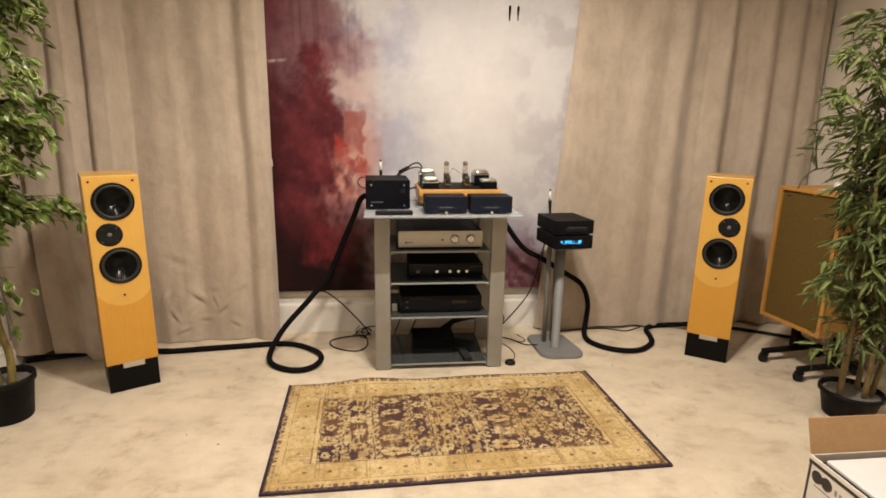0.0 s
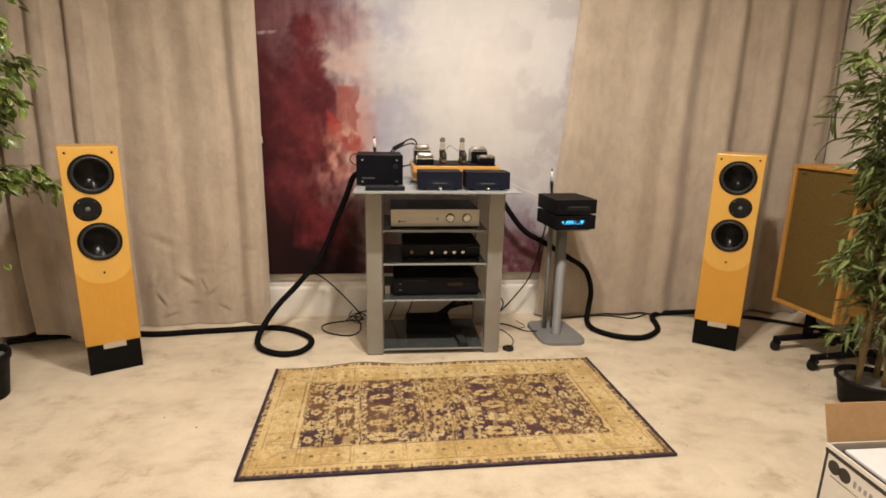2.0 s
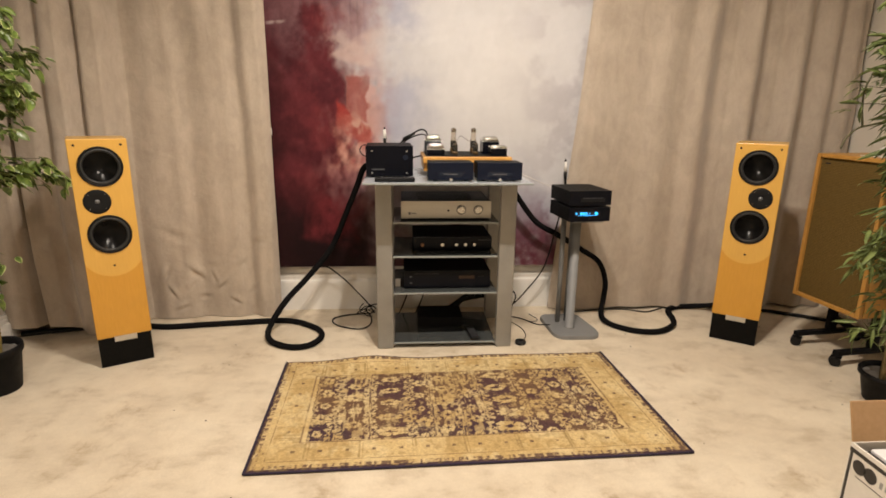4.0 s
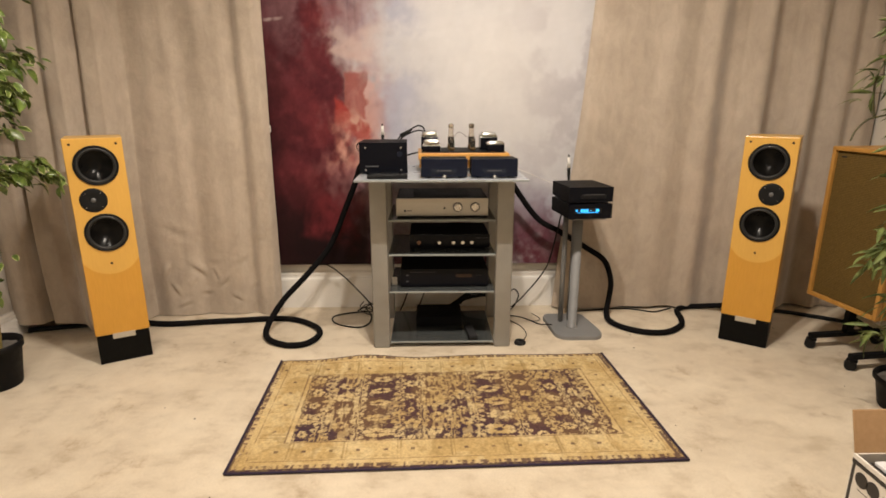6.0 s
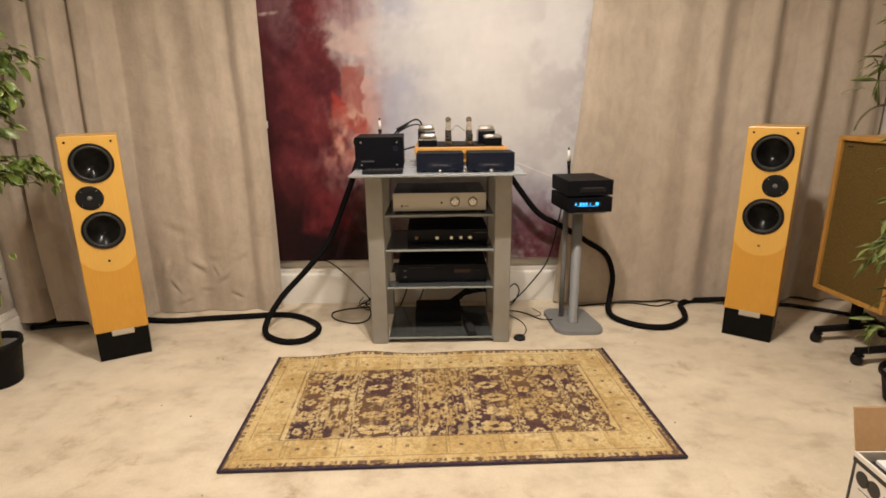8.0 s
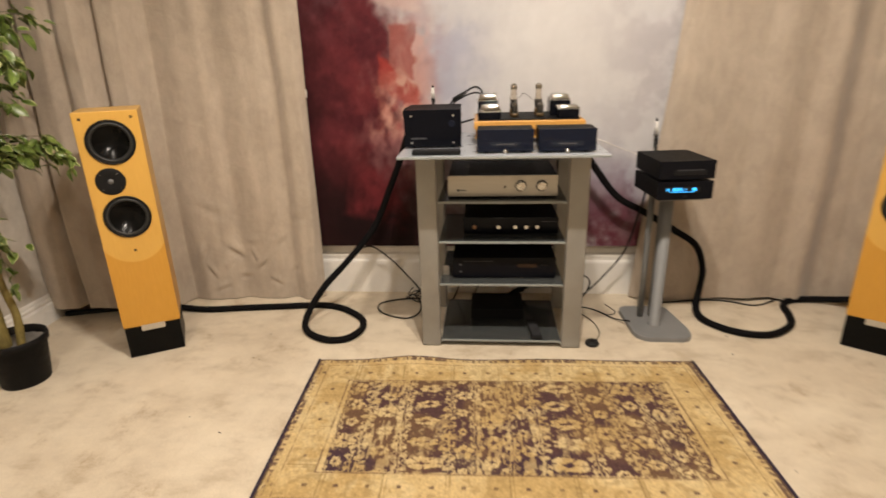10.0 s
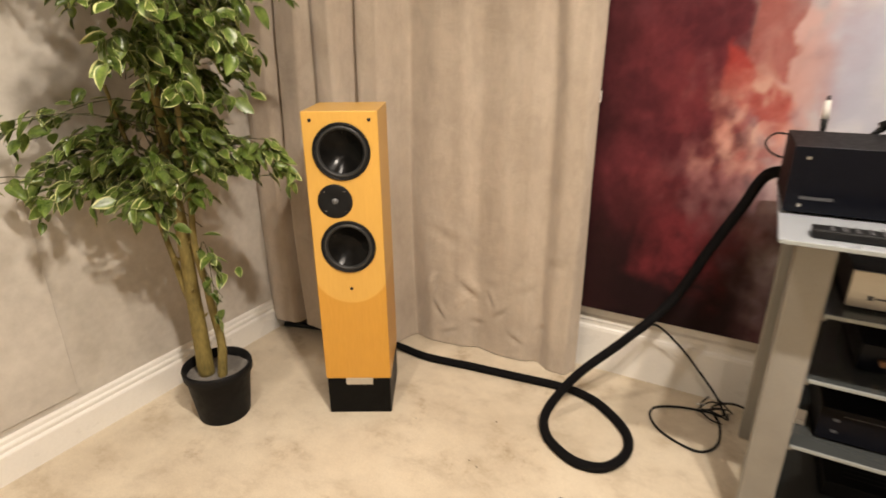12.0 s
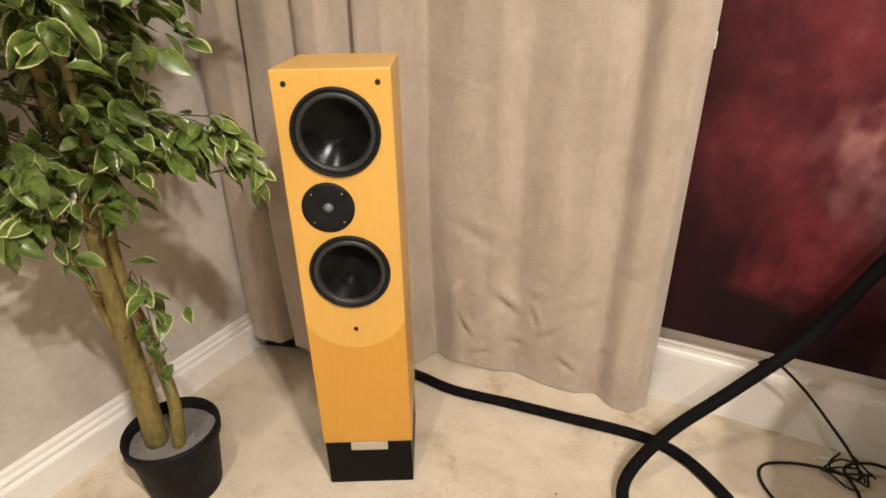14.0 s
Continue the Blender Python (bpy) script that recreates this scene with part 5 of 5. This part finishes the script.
# ---- open carton ----
M_PALEPRINT = grained("pale_grey_print", (0.24, 0.23, 0.22), (0.32, 0.31, 0.29), 30, (0.5, 0.65))
def carton():
    x0, x1, y0, y1, h, t = 1.448, 1.89, 1.46, 1.957, 0.206, 0.006
    ob = thing("cardboard_box", "open white printed cardboard box with a brown flap", "box")
    for nm, size, c in (("side_panel", (t, y1 - y0, h), (x0 + t / 2, (y0 + y1) / 2, h / 2)), ("side_panel", (t, y1 - y0, h), (x1 - t / 2, (y0 + y1) / 2, h / 2)),
                        ("end_panel", (x1 - x0 - 2 * t, t, h), ((x0 + x1) / 2, y0 + t / 2, h / 2)), ("end_panel", (x1 - x0 - 2 * t, t, h), ((x0 + x1) / 2, y1 - t / 2, h / 2))):
        part(nm, block(size, c, 0.0012), M_CARDWHITE, ob, "white printed card panel")
    part("bottom_panel", block((x1 - x0 - 2 * t, y1 - y0 - 2 * t, t), ((x0 + x1) / 2, (y0 + y1) / 2, t / 2)), M_CARD, ob, "brown card bottom")
    flap = block((x1 - x0 - 0.004, 0.005, 0.108), ((x0 + x1) / 2, y1 - 0.001, h + 0.054), 0.001)
    for v in flap.verts:
        v.co.y += 0.32 * (v.co.z - h)
    part("flap", flap, M_CARD, ob, "brown corrugated flap standing up")
    side = block((0.005, y1 - y0 - 0.05, 0.13), (x1 + 0.001, (y0 + y1) / 2 - 0.01, h + 0.065), 0.001)
    for v in side.verts:
        v.co.x += 0.25 * (v.co.z - h)
    part("flap", side, M_CARD, ob, "brown corrugated flap standing up")
    ins = block((x1 - x0 - 0.034, y1 - y0 - 0.034, 0.18), ((x0 + x1) / 2, (y0 + y1) / 2, 0.097), 0.004)
    part("liner", ins, M_INK, ob, "dark inner liner")
    sheet = block((x1 - x0 - 0.060, y1 - y0 - 0.060, 0.012), ((x0 + x1) / 2 + 0.004, (y0 + y1) / 2, 0.195), 0.003)
    part("packing_sheet", sheet, M_FOAM, ob, "white packing foam sheet")
    for z in (0.187, 0.010):
        part("printed_line", block((0.0008, y1 - y0 - 0.004, 0.012), (x0 - 0.0003, (y0 + y1) / 2, z)), M_INK, ob)
    part("printed_line", block((0.0008, 0.009, 0.17), (x0 - 0.0003, y1 - 0.010, 0.098)), M_INK, ob)
    for cy in (1.915, 1.878):
        part("printed_disc", lathe([(0, 0), (0.021, 0), (0.021, 0.0008), (0, 0.0008)], 28, Matrix.Translation((x0, cy, 0.150)) @ Matrix.Rotation(radians(-90), 4, "Y")), M_INK, ob)
    for k in range(9):
        part("printed_bar", block((0.0008, 0.009, 0.015 if k % 3 else 0.019), (x0 - 0.0003, 1.842 - 0.017 * k - (0.010 if k > 3 else 0), 0.147)), M_PALEPRINT, ob)
    part("printed_line", block((0.0008, y1 - y0 - 0.05, 0.002), (x0 - 0.0003, (y0 + y1) / 2 - 0.01, 0.119)), M_INK, ob)


carton()


# ---- plants ----
def leaf_mesh(name, length, width, mats, rim, fold, droop, steps=5):
    """A pointed leaf folded along its midrib; its margin is a second material where rim is above 0."""
    verts, faces, which = [], [], []
    prof = [math.sin(math.pi * min(1.0, (k / steps) ** 0.8)) ** 0.75 if 0 < k < steps else 0.0 for k in range(steps + 1)]
    for k in range(steps + 1):
        s = k / steps
        w = width / 2 * prof[k]
        y, z = length * s, -droop * length * s * s
        wi = w * (1 - min(0.85, rim * (0.15 + 1.5 * s * s)))
        verts += [(-w, y, z + fold * w), (-wi, y, z + fold * wi * 0.9), (0, y, z), (wi, y, z + fold * wi * 0.9), (w, y, z + fold * w)]
    for k in range(steps):
        for c in range(4):
            a = 5 * k + c
            faces.append((a, a + 1, a + 6, a + 5))
            which.append(1 if c in (0, 3) and rim > 0 else 0)
    me = bpy.data.meshes.new(name)
    me.from_pydata(verts, [], faces)
    for m in mats:
        me.materials.append(m)
    me.polygons.foreach_set("material_index", which)
    shade(me, True)
    return me


def leaf_pose(at, way, roll, size):
    """Places a leaf at a point, growing along way."""
    way = Vector(way).normalized()
    side = way.cross(Vector((0, 0, 1)))
    side = side.normalized() if side.length > 1e-3 else Vector((1, 0, 0))
    up = side.cross(way)
    m = Matrix((side, way, up)).transposed().to_4x4()
    return Matrix.Translation(at) @ m @ Matrix.Rotation(roll, 4, "Y") @ Matrix.Diagonal((size, size, size, 1))


def foliage(parent, poses, meshes, mats, single):
    """The first leaves as parts of their own, the rest joined into one."""
    for k, m in enumerate(poses[:single]):
        ob = new("leaf", meshes[k % len(meshes)])
        ob.parent = parent
        ob.matrix_world = m
    verts, faces, which = [], [], []
    for k, m in enumerate(poses[single:]):
        me = meshes[k % len(meshes)]
        base = len(verts)
        verts += [tuple(m @ v.co) for v in me.vertices]
        faces += [tuple(base + i for i in p.vertices) for p in me.polygons]
        which += [p.material_index for p in me.polygons]
    joined = bpy.data.meshes.new("foliage")
    joined.from_pydata(verts, [], faces)
    for m in mats:
        joined.materials.append(m)
    joined.polygons.foreach_set("material_index", which)
    shade(joined, True)
    ob = new("foliage", joined)
    ob.parent = parent
    tagged(ob, kind="stuff")


def pot(ob, at, r, h):
    x, y = at
    m = Matrix.Translation((x, y, 0))
    part("pot", lathe([(0, 0.0), (r * 0.74, 0.0), (r * 0.76, 0.004), (r * 0.93, h * 0.84), (r, h * 0.85), (r * 1.01, h * 0.97), (r * 0.99, h), (r * 0.93, h), (r * 0.90, h * 0.86), (r * 0.86, h * 0.7)], 44, m), M_POT, ob, "black plastic flower pot", True)
    top = lathe([(r * 0.895, h * 0.84), (r * 0.6, h * 0.865), (r * 0.3, h * 0.855), (0, h * 0.86)], 30, m)
    for v in top.verts:
        v.co.z += 0.006 * noise.noise(v.co * 40)
    part("soil", top, M_SOIL, ob, "grey planting mix", True)


def ficus():
    rnd = random.Random(11)
    ob = thing("ficus_tree", "artificial variegated ficus tree in a black plastic pot", "potted tree")
    cx, cy = -1.440, 2.762
    pot(ob, (cx, cy), 0.106, 0.185)
    part("trunk", hose([(-1.463, 2.735, 0.15), (-1.470, 2.742, 0.30), (-1.480, 2.750, 0.45), (-1.478, 2.752, 0.62), (-1.470, 2.745, 0.85), (-1.465, 2.74, 1.15), (-1.46, 2.73, 1.45)], 0.026, 12, 6, taper=0.011), M_TRUNK, ob, "thick yellow-green stem", True)
    part("trunk", hose([(-1.410, 2.752, 0.15), (-1.412, 2.770, 0.27), (-1.435, 2.775, 0.38), (-1.428, 2.765, 0.46), (-1.435, 2.755, 0.60), (-1.40, 2.75, 0.80), (-1.38, 2.74, 1.05)], 0.0150, 10, 6, taper=0.007), M_TRUNK, ob, "slender second stem", True)
    part("trunk", hose([(-1.475, 2.748, 0.36), (-1.505, 2.742, 0.45), (-1.528, 2.735, 0.58), (-1.54, 2.70, 0.80), (-1.55, 2.66, 1.05)], 0.0125, 10, 6, taper=0.005), M_TRUNK, ob, "forked side stem", True)
    for stem in list(ob.children)[2:]:
        stem.data.transform(Matrix.Translation((0.005, -0.002, 0)))
    for k in range(9):
        z = 0.20 + 0.05 * k
        a = 2.4 * k
        part("leaf_scar", rod((-1.468 + 0.018 * math.cos(a), 2.744 + 0.018 * math.sin(a), z), (-1.468 + 0.030 * math.cos(a), 2.744 + 0.030 * math.sin(a), z + 0.010), 0.005, 8, r2=0.003), M_TRUNK, ob)
    mats = (M_LEAF, M_LEAFEDGE)
    meshes = [leaf_mesh("leaf", 0.058, 0.033, mats, rim, fold, droop) for rim, fold, droop in ((0.17, 0.25, 0.15), (0.04, 0.45, 0.4), (0.42, 0.2, 0.05), (0.02, 0.3, 0.5), (0.08, 0.15, 0.25), (0.015, 0.5, 0.2), (0.26, 0.4, 0.35))]
    tips = []
    while len(tips) < 106:
        u = Vector((rnd.uniform(-1, 1), rnd.uniform(-1, 1), rnd.uniform(-1, 1)))
        if 0.25 < u.length < 1.0:
            p = Vector((-1.385 + 0.30 * u.x, 2.71 + 0.29 * u.y, 1.37 + 0.48 * u.z))
            aside = -0.73 * (p.x + 1.452) - 0.68 * (p.y - 2.765)
            if p.x > -1.66 and not (aside > 0.06 and p.z < 1.20) and not (aside > 0.20 and rnd.random() < 0.65):
                tips.append((p, 24))
    for k in range(16):
        s = k / 15
        tips.append((Vector((-1.40 + 0.23 * s + rnd.uniform(-0.03, 0.03), 2.76 + 0.06 * s + rnd.uniform(-0.05, 0.04), 0.855 + 0.0 * s + rnd.uniform(-0.07, 0.07))), 15))
    for k in range(22):
        s = rnd.random()
        tips.append((Vector((max(-1.67, -1.52 - 0.12 * s + rnd.uniform(-0.05, 0.05)), 2.70 - 0.42 * s + rnd.uniform(-0.05, 0.05), 0.885 - 0.04 * s + rnd.uniform(-0.11, 0.11))), 16))
    for k in range(14):
        tips.append((Vector((-1.45 + rnd.uniform(-0.12, 0.14), 2.72 + rnd.uniform(-0.12, 0.10), 0.80 + rnd.uniform(-0.09, 0.12))), 18))
    for k in range(14):
        tips.append((Vector((-1.50 + rnd.uniform(-0.10, 0.10), 2.84 + rnd.uniform(-0.06, 0.06), 1.03 + rnd.uniform(-0.20, 0.20))), 20))
    for p in ((-1.375, 2.745, 0.50), (-1.36, 2.74, 0.43), (-1.355, 2.745, 0.57)):
        tips.append((Vector(p), 7))
    poses, twigs = [], bmesh.new()
    for p, n in tips:
        root = Vector((-1.465 + rnd.uniform(-0.06, 0.06), 2.742 + rnd.uniform(-0.05, 0.04), min(1.5, max(0.58, p.z - rnd.uniform(0.0, 0.16)))))
        mid = (root + p) / 2 + Vector((0, 0, 0.04))
        out = (p - root)
        out.z = 0
        out = out.normalized() if out.length > 0.02 else Vector((1, 0, 0))
        end = p + out * 0.05 - Vector((0, 0, 0.045))
        hose([root, mid, p, end], 0.0016, 5, 3, twigs, 0.0008)
        for k in range(n):
            s = k / n
            q = mid.lerp(p, 2 * s) if s < 0.5 else p.lerp(end, 2 * s - 1)
            q = q + Vector((rnd.gauss(0, 0.016), rnd.gauss(0, 0.016), rnd.gauss(0, 0.016)))
            way = out * 0.7 + Vector((rnd.gauss(0, 0.6), rnd.gauss(0, 0.6), rnd.gauss(-0.45, 0.35)))
            m = leaf_pose(q, way, rnd.gauss(0, 0.6), rnd.uniform(0.54, 1.04))
            tip = m @ Vector((0, 0.058, 0))
            if min(tip.x, q.x) > LEFT + 0.02:
                poses.append(m)
    rnd.shuffle(poses)
    tagged(part("branchwork", twigs, M_TWIG, ob, "thin brown branches", True), kind="stuff")
    foliage(ob, poses, meshes, mats, 280)


def bamboo():
    rnd = random.Random(23)
    ob = thing("bamboo_plant", "artificial bamboo plant with cane stems in a black pot", "potted plant")
    cx, cy = 2.105, 2.495
    pot(ob, (cx, cy), 0.120, 0.122)
    stems = []
    for k, (sx, sy, lx, ly, top) in enumerate(((-0.075, -0.02, -0.03, 0.00, 1.50), (-0.035, 0.03, 0.02, 0.05, 1.35), (0.005, -0.05, -0.02, -0.06, 1.62), (0.045, 0.02, 0.06, 0.02, 1.45), (0.075, -0.03, 0.10, -0.06, 1.25))):
        pts = [(cx + sx + lx * s + 0.012 * math.sin(5 * s + k), cy + sy + ly * s, 0.085 + (top - 0.085) * s) for s in (0, 0.2, 0.4, 0.6, 0.8, 1.0)]
        c = part("cane", hose(pts, 0.0115, 10, 5, taper=0.005), M_CANE, ob, "bamboo cane stem", True)
        for j in range(1, 9):
            p = smooth_path(pts, 5)[min(24, 3 * j)]
            part("node", lathe([(0.0105, -0.003), (0.0135, 0.0), (0.0105, 0.003)], 12, Matrix.Translation(p)), M_CANE, c, "", True)
        stems.append(pts)
    meshes = [leaf_mesh("leaf", n, w, (M_BLADE,), 0.0, 0.35, droop, 6) for n, w, droop in ((0.115, 0.022, 0.30), (0.095, 0.019, 0.15), (0.13, 0.023, 0.45), (0.08, 0.018, 0.2))]
    tips = []
    while len(tips) < 640:
        u = Vector((rnd.uniform(-1, 1), rnd.uniform(-1, 1), rnd.uniform(-1, 1)))
        if u.length < 1.0:
            z = 1.02 + 0.74 * u.z
            wide = 0.25 - 0.06 * max(0.0, u.z)
            tips.append(Vector((cx + 0.045 + wide * u.x, cy - 0.03 + 0.24 * u.y, z)))
    for bx, bz, n in ((1.78, 1.52, 7), (1.84, 1.46, 9), (1.90, 1.58, 8), (1.80, 1.31, 6), (1.88, 1.22, 5)):
        tips += [Vector((bx + rnd.uniform(-0.05, 0.06), 2.49 + rnd.uniform(-0.06, 0.06), bz + rnd.uniform(-0.06, 0.06))) for k in range(n)]
    tips += [Vector((1.69, 2.49, 1.14)), Vector((1.71, 2.49, 1.20)), Vector((1.76, 2.49, 1.23)), Vector((1.80, 2.49, 1.17)), Vector((1.83, 2.49, 1.09))]
    for bend in ([(1.690, 2.49, 0.99), (1.702, 2.49, 1.024), (1.734, 2.49, 1.057), (1.781, 2.49, 1.070), (1.85, 2.49, 1.08), (1.95, 2.49, 1.05), (2.04, 2.50, 0.98)], [(1.756, 2.49, 1.243), (1.737, 2.49, 1.191), (1.739, 2.49, 1.127), (1.753, 2.49, 1.068)]):
        part("offshoot", hose(bend, 0.0028, 7, 6, taper=0.0040), M_TWIG, ob, "thin arching offshoot", True)
    for bx, bz, n in ((1.82, 0.64, 9), (1.88, 0.38, 6)):
        tips += [Vector((bx + rnd.uniform(-0.07, 0.08), 2.455 + rnd.uniform(-0.03, 0.03), bz + rnd.uniform(-0.07, 0.07))) for k in range(n)]
    poses, twigs = [], bmesh.new()
    for p in tips:
        pts = stems[rnd.randrange(5)]
        s = min(0.98, max(0.08, (p.z - 0.20) / 1.35))
        i = min(4, int(s * 5))
        root = Vector(pts[i]).lerp(Vector(pts[i + 1]), s * 5 - i)
        out = p - root
        out.z = 0
        out = out.normalized() if out.length > 0.02 else Vector((-1, 0, 0))
        hose([root, (root + p) / 2 + Vector((0, 0, 0.03)), p], 0.0022, 5, 3, twigs, 0.0010)
        for k in range(rnd.randint(6, 9)):
            way = out * 0.75 + Vector((rnd.gauss(0, 0.65), rnd.gauss(0, 0.65), rnd.gauss(-0.35, 0.45)))
            q = p - out * rnd.uniform(0, 0.05) + Vector((rnd.gauss(0, 0.01), rnd.gauss(0, 0.01), rnd.gauss(0, 0.012)))
            m = leaf_pose(q, way, rnd.gauss(0, 0.7), rnd.uniform(0.45, 0.82))
            tip = m @ Vector((0, 0.13, 0))
            if tip.x < RIGHT - 0.03 and not (tip.x > 2.06 and tip.y > 2.74):
                poses.append(m)
    rnd.shuffle(poses)
    tagged(part("branchwork", twigs, M_TWIG, ob, "thin green branches", True), kind="stuff")
    foliage(ob, poses, meshes, (M_BLADE,), 280)


def crumbs():
    """Specks of dark fluff trodden into the carpet."""
    rnd = random.Random(31)
    bm = bmesh.new()
    for k in range(46):
        x, y = rnd.uniform(-1.3, 2.2), rnd.uniform(1.35, 3.3)
        if -0.36 < x < 1.17 and 2.12 < y < 3.02:
            continue
        r = rnd.uniform(0.0015, 0.0045)
        m = Matrix.Translation((x, y, r * 0.4)) @ Matrix.Rotation(rnd.uniform(0, 6.28), 4, "Z") @ Matrix.Diagonal((r * rnd.uniform(0.6, 1.8), r, r * 0.6, 1))
        bmesh.ops.create_icosphere(bm, subdivisions=1, radius=1.0, matrix=m)
    tagged(part("fluff", bm, M_CRUMB), "dark specks of fluff on the carpet", "fluff", kind="stuff")


M_CRUMB = grained("dark_fluff", (0.04, 0.028, 0.02), (0.10, 0.07, 0.05), 60, (0.8, 0.9))
ficus()
bamboo()
crumbs()
